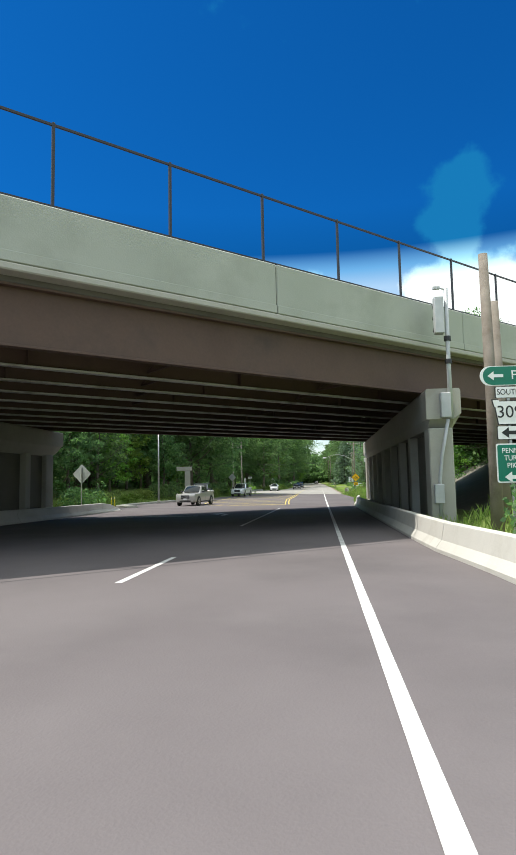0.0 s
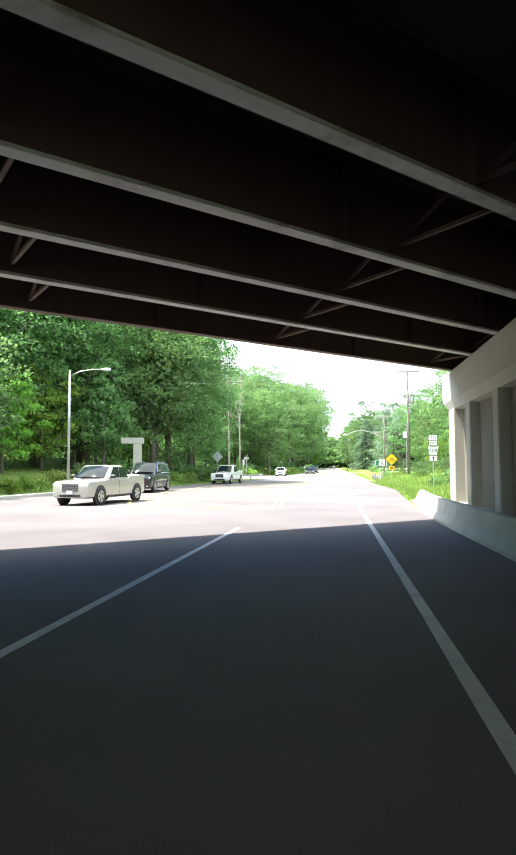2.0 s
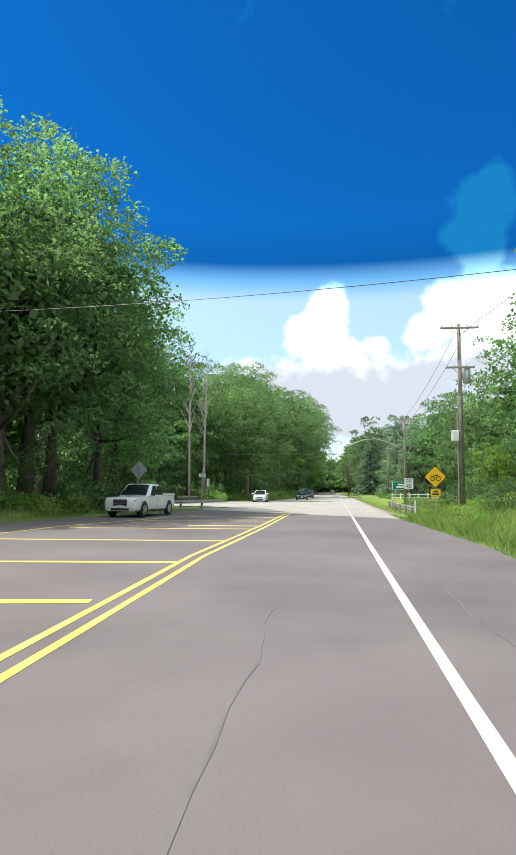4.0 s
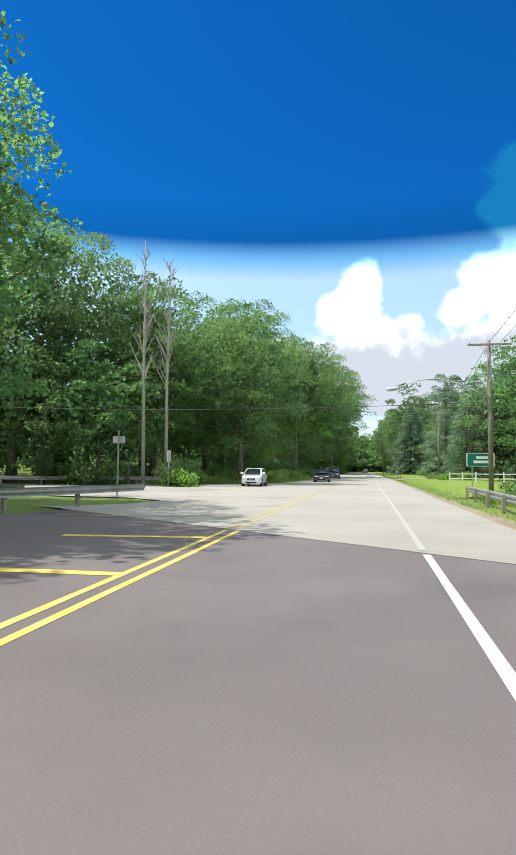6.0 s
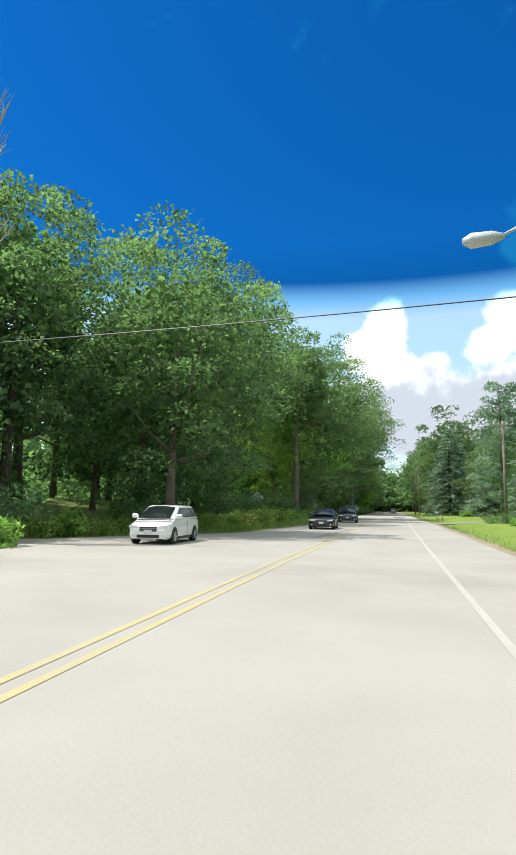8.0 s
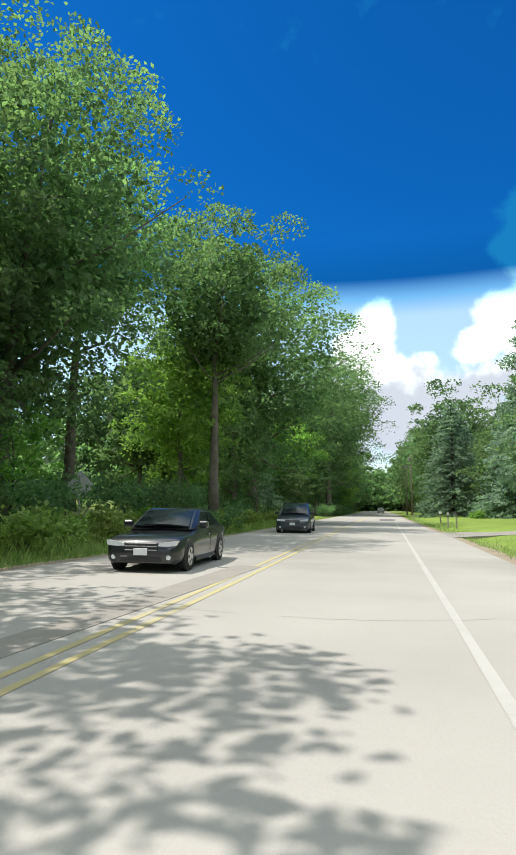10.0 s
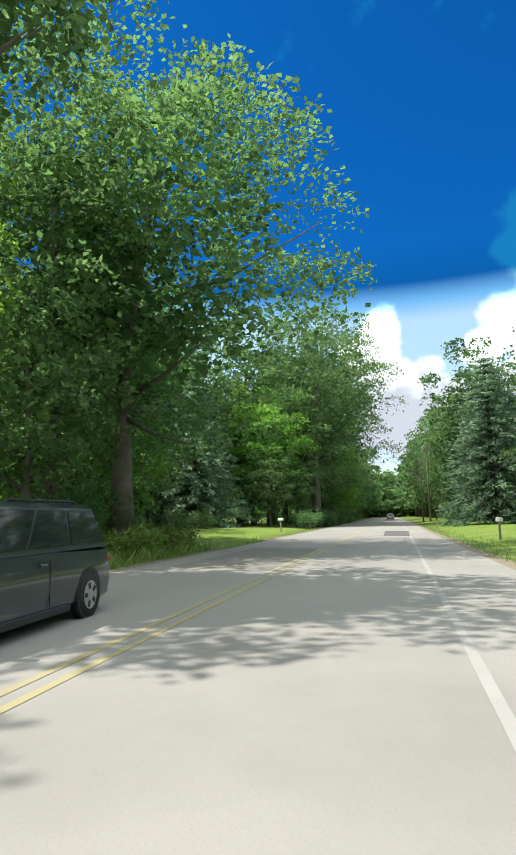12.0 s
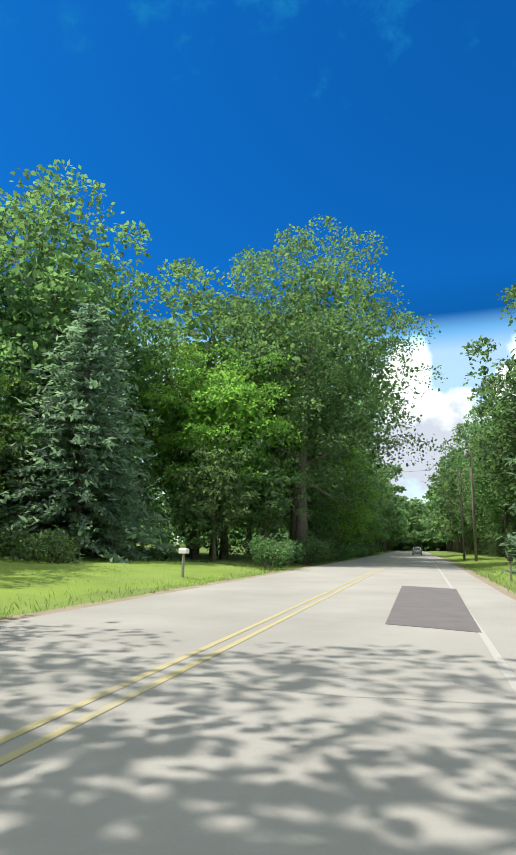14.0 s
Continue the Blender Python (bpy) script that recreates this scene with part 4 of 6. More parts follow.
def build_woods():
    r = random.Random(4)
    pick = lambda s: r.choice(s)
    # the bank beyond the underpass, left of the road
    y = 44
    while y < 99:
        low = y < 66
        plant(pick("hghg"), -24.2 + r.uniform(-1.2, 0.6), y + r.uniform(-1, 1), r.uniform(0.85, 1.1))
        plant(pick("ABCA"), -28.3 + r.uniform(-1.2, 1.0), y + r.uniform(-2, 2), r.uniform(0.92, 1.02) if low else r.uniform(1.15, 1.32))
        plant("z", -33.5 + r.uniform(-2, 2), y + r.uniform(-2, 2), r.uniform(0.9, 1.1))
        y += 6.2
    for x, y, k, s in ((-18.3, 86, "C", 1.12), (-18.8, 93, "A", 1.18), (-17.4, 97.5, "B", 1.05), (-27, 40, "a", 0.8), (-34, 33, "b", 0.8), (-20.3, 78, "h", 1.0), (-24, 82.5, "I", 1.08), (-20.0, 92, "A", 1.3), (-18.5, 103.5, "A", 1.05)):
        plant(k, x, y, s)
    # beyond the side road
    for x, y, k, s in ((-29, 134.5, "I", 1.05), (-31, 130, "B", 1.25), (-20.6, 131.2, "h", 1.0), (-22.6, 129.6, "h", 1.25), (-27.5, 129, "h", 1.2), (-33, 129, "h", 1.2), (-38, 128, "a", 1.35), (-46, 129, "z", 1.0), (-54, 130, "z", 1.0), (-20.5, 137, "B", 0.98), (-24, 143, "d", 1.0),
                       (-20.5, 146.5, "h", 1.0), (-12.9, 141.5, "C", 1.04), (-19.5, 152, "A", 1.08), (-27, 152, "b", 0.9), (-30, 142, "b", 1.15), (-62, 131, "z", 1.0), (-70, 128, "z", 1.0)):
        plant(k, x, y, s)
    plant("x", -18.3, 128.9, 1.22)
    plant("x", -16.6, 129.6, 0.95)
    y = 158.0
    while y < 197:
        back = 19.2 if y < 187 else 15.2
        if not 175 < y < 187:
            plant(pick("ADBA"), -back + r.uniform(-1.0, 1.0), y + r.uniform(-1, 1), r.uniform(0.98, 1.12))
            plant("z", -back - 7.5 + r.uniform(-1.5, 1.5), y + r.uniform(-2, 2), r.uniform(0.75, 0.9))
        y += 6.8
    plant("D", -11.9, 178.6, 1.0)
    plant("E", -15.2, 181.0, 1.0)
    plant("I", -17.6, 163.0, 1.05, 0.0)
    plant("h", -12.6, 187.0, 0.95, 0.0)
    # the lawn and what stands behind it
    for x, y, k, s in ((-24, 203, "E", 1.05), (-28, 208, "b", 1.15), (-26, 215, "A", 1.1), (-25, 222, "E", 0.9), (-30, 221, "d", 1.1), (-36, 205, "f", 1.1), (-38, 216, "a", 1.1), (-16.5, 203.0, "A", 0.9),
                       (-29, 227, "h", 1.1), (-33, 230, "b", 1.1)):
        plant(k, x, y, s)
    plant("I", -12.9, 195.2, 1.33, 0.0, tall=0.81)
    plant("s", -22.1, 233.0, 1.5, tall=0.92)
    plant("s", -26.5, 240, 1.0)
    for x, y, k, s in ((-16.6, 247, "E", 1.25), (-20.5, 249, "E", 1.3), (-15.2, 240.5, "h", 0.95), (-12.6, 245, "h", 1.0), (-27, 246, "a", 1.52), (-33, 240, "b", 1.5), (-23, 256, "i", 1.42), (-31, 254, "a", 1.55), (-40, 234, "b", 1.42), (-10.8, 251, "I", 1.36), (-29.5, 239.5, "i", 1.0), (-36.5, 244, "i", 1.1), (-24.5, 238, "h", 1.2), (-28, 234, "h", 1.2), (-30.5, 236, "h", 1.3), (-35, 226, "h", 1.3), (-18.0, 243.5, "h", 0.9)):
        plant(k, x, y, s)
    for x, y in ((-19.5, 226.5), (-21.5, 227.5), (-17.0, 206.5), (-19.5, 205.5)):
        plant("u" if y > 210 else "y", x, y, 1.1)
    y = 259.0
    while y < 470:
        b = bend(y)
        plant(pick("IABCI" if y < 265 else ("iabci" if y < 320 else "z")), -12.0 + b + r.uniform(-1.3, 1.0), y + r.uniform(-1.5, 1.5), r.uniform(1.08, 1.3))
        plant("z", -21 + b + r.uniform(-1.5, 1.5), y + r.uniform(-2, 2), r.uniform(1.1, 1.3))
        if y < 330:
            plant(pick("he"), -10.8 + b + r.uniform(-0.6, 0.6), y + 3 + r.uniform(-1, 1), r.uniform(0.7, 1.0))
        y += 8.0 if y < 330 else 12.0
    # the right side
    y = 62
    while y < 116:
        plant(pick("abca" if y > 88 else "ABCA"), 18.5 + r.uniform(-1.5, 1.5), y + r.uniform(-1.5, 1.5), r.uniform(0.82, 0.92) if y < 80 else r.uniform(1.08, 1.22))
        plant("z", 27 + r.uniform(-2, 2), y + r.uniform(-2, 2), r.uniform(0.95, 1.1))
        plant(pick("hhg"), 14.2 + r.uniform(-0.8, 0.8), y + 3 + r.uniform(-1, 1), r.uniform(0.6, 0.85))
        y += 7.0
    for x, y, k, s in ((17.5, 126, "c", 0.8), (16, 140, "h", 1.0), (20, 152, "f", 0.85), (15.5, 158.5, "q", 0.85), (13.0, 168, "t", 0.72), (15.5, 176, "s", 0.9), (14.0, 186, "t", 0.85), (18.5, 163, "d", 0.85),
                       (20, 178, "a", 0.98), (13.6, 195.5, "p", 1.0), (21, 195, "b", 0.95), (20, 208, "f", 0.98), (16.5, 222, "s", 0.95), (9.8, 234, "s", 1.0), (11.3, 219.4, "y", 1.0), (19, 230, "c", 1.08),
                       (20, 245, "a", 1.1), (13.2, 252, "s", 1.06), (19, 131, "a", 0.92), (21.5, 146, "b", 0.95), (16.5, 155, "c", 0.8), (20, 186, "a", 0.88), (17.5, 203, "c", 0.88), (17.5, 244, "a", 1.02), (17.5, 214, "b", 0.9), (14.5, 226, "h", 1.2), (16.5, 259, "b", 1.12), (14.2, 268, "a", 1.2), (14.5, 280, "b", 1.3), (24, 130, "z", 0.9), (26, 142, "z", 0.9), (26, 158, "z", 0.9), (13.5, 226, "u", 1.2)):
        plant(k, x, y, s)
    y = 258.0
    while y < 470:
        b = bend(y)
        plant(pick("abcf" if y < 320 else "z"), (13.2 if y < 266 else 11.5) + b + r.uniform(-1, 1.0), y + r.uniform(-1.5, 1.5), r.uniform(1.22, 1.38))
        plant("z", 21 + b + r.uniform(-1.5, 1.5), y + r.uniform(-2, 2), r.uniform(1.0, 1.2))
        if y < 330 and r.random() < 0.5:
            plant("t", 11.0 + b, y + 4, r.uniform(0.55, 0.85))
        y += 8.5 if y < 330 else 13.0
    # undergrowth
    for y0, y1, x0, keys, st in ((46, 99, -19.6, "uvyv", 1.9), (129, 197, -10.6, "vyvuv", 1.7), (150, 197, -13.0, "wuw", 2.4), (236, 330, -10.0, "wwu", 2.6), (60, 114, 12.3, "uvw", 2.3), (128, 150, -16.0, "uvw", 2.6)):
        y = y0
        while y < y1:
            xx = x0 + bend(y)
            if x0 == -10.6:
                xx = left_edge(y) - 2.6
            elif x0 == -19.6:
                xx = left_edge(y) - 3.2
            plant(pick(keys), xx + r.uniform(-0.8, 0.8), y + r.uniform(-0.5, 0.5), r.uniform(0.75, 1.15))
            y += st
    for _ in range(58):
        y = r.uniform(57, 114)
        plant(pick("vvvyu"), right_edge(y) + r.uniform(1.7, 8.0), y, r.uniform(0.35, 0.75))
    for _ in range(14):
        y = r.uniform(5, 17)
        plant(pick("vyu"), right_edge(y) + r.uniform(2.0, 6.5), y, r.uniform(0.4, 0.65))
    for k in range(3):
        plant(pick("hg"), -14.4 + r.uniform(-0.8, 0.6), 150 + 5.2 * k + r.uniform(-1, 1), r.uniform(0.5, 0.7))
    for x, y, k, s in ((-14.2, 127.5, "y", 1.2), (-15.5, 128.5, "y", 1.0), (9.0, 160.5, "y", 0.8), (12, 161, "y", 1.0), (9.6, 171, "t", 0.1), (8.2, 169.0, "u", 0.55), (9.4, 166.6, "u", 0.6),
                       (-22, 128, "u", 1.2), (-26, 128.3, "w", 1.0), (-33, 128, "u", 1.2)):
        plant(k, x, y, s)


def far_woods():
    """The depth of the woods behind the first rows, and where the road is lost in them."""
    rng = np.random.default_rng(9)
    cen, rad = [], []
    for x0, x1, y0, y1, n in ((-62, -40, 20, 102, 260), (-70, -36, 130, 600, 900), (30, 55, 30, 600, 800), (-120, -62, 126, 160, 120), (-62, -42, 195, 285, 170), (-64, -46, 126, 200, 150)):
        for _ in range(n):
            x, y = rng.uniform(x0, x1), rng.uniform(y0, y1)
            x += bend(y)
            cen.append((x, y, rng.uniform(0.5, 15) * (0.8 + 0.4 * noise.noise((x * 0.08, y * 0.08, 3)))))
            rad.append(rng.uniform(2.2, 3.6))
    v = clumped(rng, cen, rad, 34, 1.25, 0.95, 0.75, 3)
    cen, rad = [], []
    for _ in range(1100):
        y = rng.uniform(470, 560)
        x = bend(y) + rng.uniform(-62, 75)
        cen.append((x, y, 1 + 21 * rng.uniform(0, 1) ** 0.8))
        rad.append(rng.uniform(3.0, 5.0))
    for _ in range(220):
        y = rng.uniform(455, 470)
        cen.append((bend(y) + rng.uniform(-26, 24), y, rng.uniform(0.5, 7)))
        rad.append(rng.uniform(1.8, 3.0))
    v = np.concatenate([v, clumped(rng, cen, rad, 30, 2.3, 1.7, 0.75, 3)])
    tagged(new("far_woods", quads_mesh("far_woods", v, LEAF)), "dense dark green woods behind the roadside trees", "woods", kind="stuff")


def understory():
    """Saplings and brush that fill the woods between the trunks."""
    rng = np.random.default_rng(19)
    cen, rad = [], []
    for x0, x1, y0, y1, n in ((-40, -23.5, 42, 99, 170), (-42, -20, 130, 196, 230), (-66, -22, 129, 136, 160), (-42, -23, 199, 240, 200), (-34, -13, 238, 340, 230), (16, 34, 58, 118, 130), (17, 32, 120, 340, 260)):
        for _ in range(n):
            x, y = rng.uniform(x0, x1), rng.uniform(y0, y1)
            xx = x + bend(y)
            cen.append((xx, y, terrain(xx, y) + 0.3 + 7.5 * rng.uniform() ** 1.6))
            rad.append(rng.uniform(0.9, 1.6))
    v = clumped(rng, cen, rad, 40, 0.42, 0.3, 0.75, 3)
    tagged(new("understory", quads_mesh("understory", v, LEAF)), "leafy green saplings and brush between the trunks", "brush", kind="stuff")


def blades(name, spots, h, w, material, label, seed):
    """Grass: one bent narrow blade at each spot."""
    rng = np.random.default_rng(seed)
    p = np.asarray(spots)
    n = len(p)
    a = rng.uniform(0, 6.283, n)
    hh = h * rng.uniform(0.5, 1.3, n)
    ww = w * rng.uniform(0.6, 1.3, n)
    d = np.stack([np.cos(a), np.sin(a), 0 * a], 1)
    lean = np.stack([rng.normal(size=n), rng.normal(size=n), 0 * a], 1) * 0.28 * hh[:, None]
    b0, b1 = p - d * ww[:, None] / 2, p + d * ww[:, None] / 2
    up = np.array([0, 0, 1.0])
    mid = p + lean * 0.35 + up * (hh * 0.55)[:, None]
    tip = p + lean + up * hh[:, None]
    v = np.stack([b0, b1, mid + d * ww[:, None] * 0.35, tip], 1).reshape(-1, 3)
    tagged(new(name, quads_mesh(name, v, material)), label, "grass", kind="stuff")


def build_grass():
    rng = np.random.default_rng(3)

    def scatter(n, y0, y1, near, far, side):
        out = []
        for _ in range(n):
            y = rng.uniform(y0, y1)
            d = near + (far - near) * rng.uniform() ** 1.4
            x = (right_edge(y) + d) if side > 0 else (left_edge(y) - d)
            if side > 0 and 46 < y < 60 and x < 4.9:
                continue
            out.append((x, y, terrain(x, y) - 0.02))
        return out
    blades("tall_grass", scatter(17000, 53, 92, 0.35, 11, 1) + scatter(8000, 92, 116, 2.2, 11, 1) + scatter(3500, 0, 22, 1.1, 8, 1) + scatter(6000, 130, 197, 0.8, 4.5, -1) + scatter(3500, 50, 99, 1.5, 6, -1), 0.5, 0.016, WEED, "tall rough yellow-green grass and weeds on the verge", 1)
    blades("verge_grass", scatter(9000, 98, 260, 0.3, 3.5, 1) + scatter(7000, 52, 94, -0.05, 1.6, 1) + scatter(7000, 126, 197, 0.3, 2.6, -1) + scatter(6000, 198, 240, 0.3, 9, -1) + scatter(5000, 48, 100, 0.4, 5, -1), 0.17, 0.016, WEED,
           "short green grass along the road edge", 2)
    # mown lawns
    for xa, xb, y0, y1, side in ((0.9, 16, 118, 330, 1), (0.9, 17, 199, 236, -1)):
        g = Geo()
        ys = np.arange(y0, y1 + 0.1, 2.0)
        ks = np.linspace(0, 1, 9)
        for y in ys:
            for k in ks:
                d = xa + (xb - xa) * k
                x = right_edge(y) + d if side > 0 else left_edge(y) - d
                g.v.append((x, y, max(terrain(x, y), grade(y) - 0.05) + (0.10 if k > 0 else -0.06) + 0.02 * noise.noise((x, y, 0))))
        for j in range(len(ys) - 1):
            for k in range(8):
                g.f.append((j * 9 + k, j * 9 + k + 1, (j + 1) * 9 + k + 1, (j + 1) * 9 + k))
        shape("lawn", g, LAWN, "mown bright green roadside lawn", "lawn", kind="structure", smooth=True)


build_woods()
far_woods()
understory()
build_grass()


# ---- signs ----
UPRIGHT = Matrix.Rotation(math.pi / 2, 4, "X")


def rounded(w, h, r, n=4):
    o = []
    for cx, cz, a0 in ((w / 2 - r, h / 2 - r, 0), (-w / 2 + r, h / 2 - r, 90), (-w / 2 + r, -h / 2 + r, 180), (w / 2 - r, -h / 2 + r, 270)):
        for k in range(n + 1):
            a = radians(a0 + 90 * k / n)
            o.append((cx + r * math.cos(a), cz + r * math.sin(a)))
    return o


def diamond(s):
    d = s / math.sqrt(2)
    c = d * 0.07
    return [(0 - c, d - c), (c, d - c), (d - c, c), (d - c, -c), (c, -d + c), (-c, -d + c), (-d + c, -c), (-d + c, c)]


def keystone(w, h):
    return [(-w * 0.5, h * 0.5), (-w * 0.32, h * 0.5), (-w * 0.3, h * 0.44), (w * 0.3, h * 0.44), (w * 0.32, h * 0.5), (w * 0.5, h * 0.5), (w * 0.45, h * 0.22), (w * 0.42, h * 0.2), (w * 0.34, -h * 0.5), (-w * 0.34, -h * 0.5), (-w * 0.42, h * 0.2), (-w * 0.45, h * 0.22)]


def sign_panel(name, outline, x, z, parent, face, border=None, label="", depth=0.0):
    """A thin sign plate with its outline at (x, z), and a border strip of another colour under the face."""
    pl = part(name, Geo().prism([(x + a, z + b) for a, b in outline], -0.012 + depth, 0.004 + depth), border or face, parent, label)
    if border:
        part("face", Geo().prism([(x + a * 0.93, z + b * 0.93) for a, b in outline], -0.016 + depth, -0.0125 + depth), face, pl)
    return pl


def words(body, size, x, z, material, parent, sx=1.0, depth=-0.021):
    return text_part("lettering", body, size, Matrix.Translation((x, depth, z)) @ UPRIGHT, material, parent, sx)


def arrow(x, z, s, turn, material, parent, depth=-0.021):
    o = [(-0.5, -0.1), (0.1, -0.1), (0.1, -0.3), (0.5, 0), (0.1, 0.3), (0.1, 0.1), (-0.5, 0.1)]
    a = radians(turn)
    pts = [(x + s * (p * math.cos(a) - q * math.sin(a)), z + s * (p * math.sin(a) + q * math.cos(a))) for p, q in o]
    return part("arrow", Geo().prism(pts, depth, depth + 0.004), material, parent)


def bars(x, z, w, h, n, material, parent, depth=-0.019, seed=1):
    r = random.Random(seed)
    for k in range(n):
        zz = z + h / 2 - h * (k + 0.5) / n
        ww = w * r.uniform(0.6, 1.0)
        part("text_bar", Geo().box(x - ww / 2, x + ww / 2, depth, depth + 0.004, zz - h / n * 0.3, zz + h / n * 0.3), material, parent)


def post(parent, top, x=0.0, material=None, r=0.03, low=-0.4):
    return part("post", Geo().box(x - r, x + r, 0.006, 0.006 + 2 * r, low, top, 0.006), material or GALV, parent, "galvanised steel sign post")


def on_ground(x, y, turn=0.0):
    return Matrix.Translation((x, y, terrain(x, y))) @ Matrix.Rotation(radians(turn), 4, "Z")


def route_sign_to():
    m = on_ground(6.27, 67.0, 4)
    s = thing("route_sign", "white route marker assembly with numbers on a steel post in weeds", "road sign", m=m)
    z = 2.86 - m.translation.z
    post(s, z + 0.95)
    sign_panel("upper_plate", rounded(0.58, 0.34, 0.04), 0, z + 0.76, s, SIGN_WHITE, SIGN_BLACK)
    words("TO", 0.26, 0, z + 0.76, SIGN_BLACK, s)
    sign_panel("direction_plate", rounded(0.58, 0.3, 0.04), 0, z + 0.42, s, SIGN_WHITE, SIGN_BLACK)
    words("NORTH", 0.19, 0, z + 0.42, SIGN_BLACK, s, 0.85)
    sign_panel("route_shield", keystone(0.76, 0.58), 0, z - 0.05, s, SIGN_WHITE, SIGN_BLACK)
    words("309", 0.36, 0, z - 0.06, SIGN_BLACK, s)
    sign_panel("arrow_plate", rounded(0.52, 0.36, 0.04), 0, z - 0.56, s, SIGN_WHITE, SIGN_BLACK)
    arrow(0, z - 0.56, 0.28, 90, SIGN_BLACK, s)


def guide_sign_bridge():
    y = 14.2
    m = on_ground(4.78, y, 3)
    b = m.translation.z
    s = thing("guide_sign", "stack of green and white route signs on a steel post", "road sign", m=m)
    post(s, 4.75 - b, 0.18)
    sign_panel("destination_plate", rounded(1.9, 0.46, 0.22), 0.5, 4.55 - b, s, SIGN_GREEN, SIGN_WHITE, "green destination plate with a white border")
    arrow(-0.1, 4.55 - b, 0.36, 180, SIGN_WHITE, s)
    words("F", 0.30, 0.32, 4.55 - b, SIGN_WHITE, s)
    part("text_bar", Geo().box(0.5, 1.3, -0.02, -0.016, 4.45 - b, 4.65 - b), SIGN_WHITE, s)
    sign_panel("direction_plate", rounded(0.62, 0.27, 0.03), 0.18, 4.16 - b, s, SIGN_WHITE, SIGN_BLACK)
    words("SOUTH", 0.19, 0.18, 4.16 - b, SIGN_BLACK, s, 0.85)
    sign_panel("route_shield", keystone(0.8, 0.6), 0.18, 3.70 - b, s, SIGN_WHITE, SIGN_BLACK)
    words("309", 0.40, 0.18, 3.69 - b, SIGN_BLACK, s)
    sign_panel("arrow_plate", rounded(0.62, 0.32, 0.03), 0.18, 3.22 - b, s, SIGN_WHITE, SIGN_BLACK)
    arrow(0.18, 3.22 - b, 0.42, 180, SIGN_BLACK, s)
    sign_panel("turnpike_plate", rounded(0.74, 0.9, 0.05), 0.2, 2.52 - b, s, SIGN_GREEN, SIGN_WHITE, "green turnpike plate with a white border")
    for k, t in enumerate(("PENNA", "TURN", "PIKE")):
        words(t, 0.17, 0.2, 2.80 - 0.17 * k - b, SIGN_WHITE, s, 0.9)
    arrow(0.2, 2.20 - b, 0.42, 180, SIGN_WHITE, s)


def speed_sign():
    m = on_ground(5.75, 104.4, 3)
    s = thing("speed_limit_sign", "white speed limit sign on a post above tall weeds", "road sign", m=m)
    z = 2.24 - m.translation.z
    post(s, z + 0.4)
    sign_panel("plate", rounded(0.76, 0.92, 0.05), 0, z, s, SIGN_WHITE, SIGN_BLACK)
    words("SPEED", 0.17, 0, z + 0.30, SIGN_BLACK, s)
    words("LIMIT", 0.17, 0, z + 0.13, SIGN_BLACK, s)
    words("45", 0.46, 0, z - 0.21, SIGN_BLACK, s)


def warning_sign():
    m = on_ground(5.85, 92.0, 2)
    s = thing("warning_sign", "yellow diamond bicycle warning sign with a plate below it", "road sign", m=m)
    z = 2.5 - m.translation.z
    post(s, z + 0.5)
    sign_panel("diamond_plate", diamond(0.95), 0, z, s, SIGN_YELLOW, SIGN_BLACK)
    g = Geo()
    for cx in (-0.17, 0.17):
        for k in range(12):
            a, b = 2 * math.pi * k / 12, 2 * math.pi * (k + 1) / 12
            g.prism([(cx + 0.15 * math.cos(a), z - 0.1 + 0.15 * math.sin(a)), (cx + 0.15 * math.cos(b), z - 0.1 + 0.15 * math.sin(b)), (cx + 0.11 * math.cos(b), z - 0.1 + 0.11 * math.sin(b)), (cx + 0.11 * math.cos(a), z - 0.1 + 0.11 * math.sin(a))], -0.022, -0.018)
    g.prism([(-0.18, z - 0.1), (-0.06, z + 0.12), (0.14, z + 0.12), (0.18, z - 0.08), (0.12, z + 0.06), (-0.04, z + 0.06)], -0.023, -0.018)
    part("bicycle_symbol", g, SIGN_BLACK, s)
    sign_panel("lower_plate", rounded(0.62, 0.46, 0.04), 0, z - 0.95, s, SIGN_YELLOW, SIGN_BLACK)
    bars(0, z - 0.95, 0.42, 0.3, 2, SIGN_BLACK, s)


def back_sign(x, y, z, kind, label):
    """A sign seen from behind: bare grey plate on a post."""
    m = on_ground(x, y, -6)
    s = thing("road_sign", label, "road sign", m=m)
    h = z - m.translation.z
    o = {"diamond": diamond(0.92), "plate": rounded(0.62, 0.76, 0.05), "small": rounded(0.32, 0.9, 0.04), "wide": rounded(0.7, 0.36, 0.04)}[kind]
    part("post", Geo().box(-0.03, 0.03, -0.07, -0.01, -0.4, h + 0.45, 0.006), GALV, s)
    part("plate", Geo().prism([(a, h + b) for a, b in o], -0.006, 0.006), GREY_METAL, s, "bare grey back of a sign plate")
    return s


def green_sign():
    m = on_ground(6.9, 122.2, 0)
    s = thing("guide_sign", "small green guide sign on two posts by the lawn", "road sign", m=m)
    z = 2.2 - m.translation.z
    for x in (-0.5, 0.6):
        post(s, z + 0.4, x)
    sign_panel("plate", rounded(1.7, 0.85, 0.06), 0, z, s, SIGN_GREEN, SIGN_WHITE)
    bars(0.1, z, 1.1, 0.55, 2, SIGN_WHITE, s)


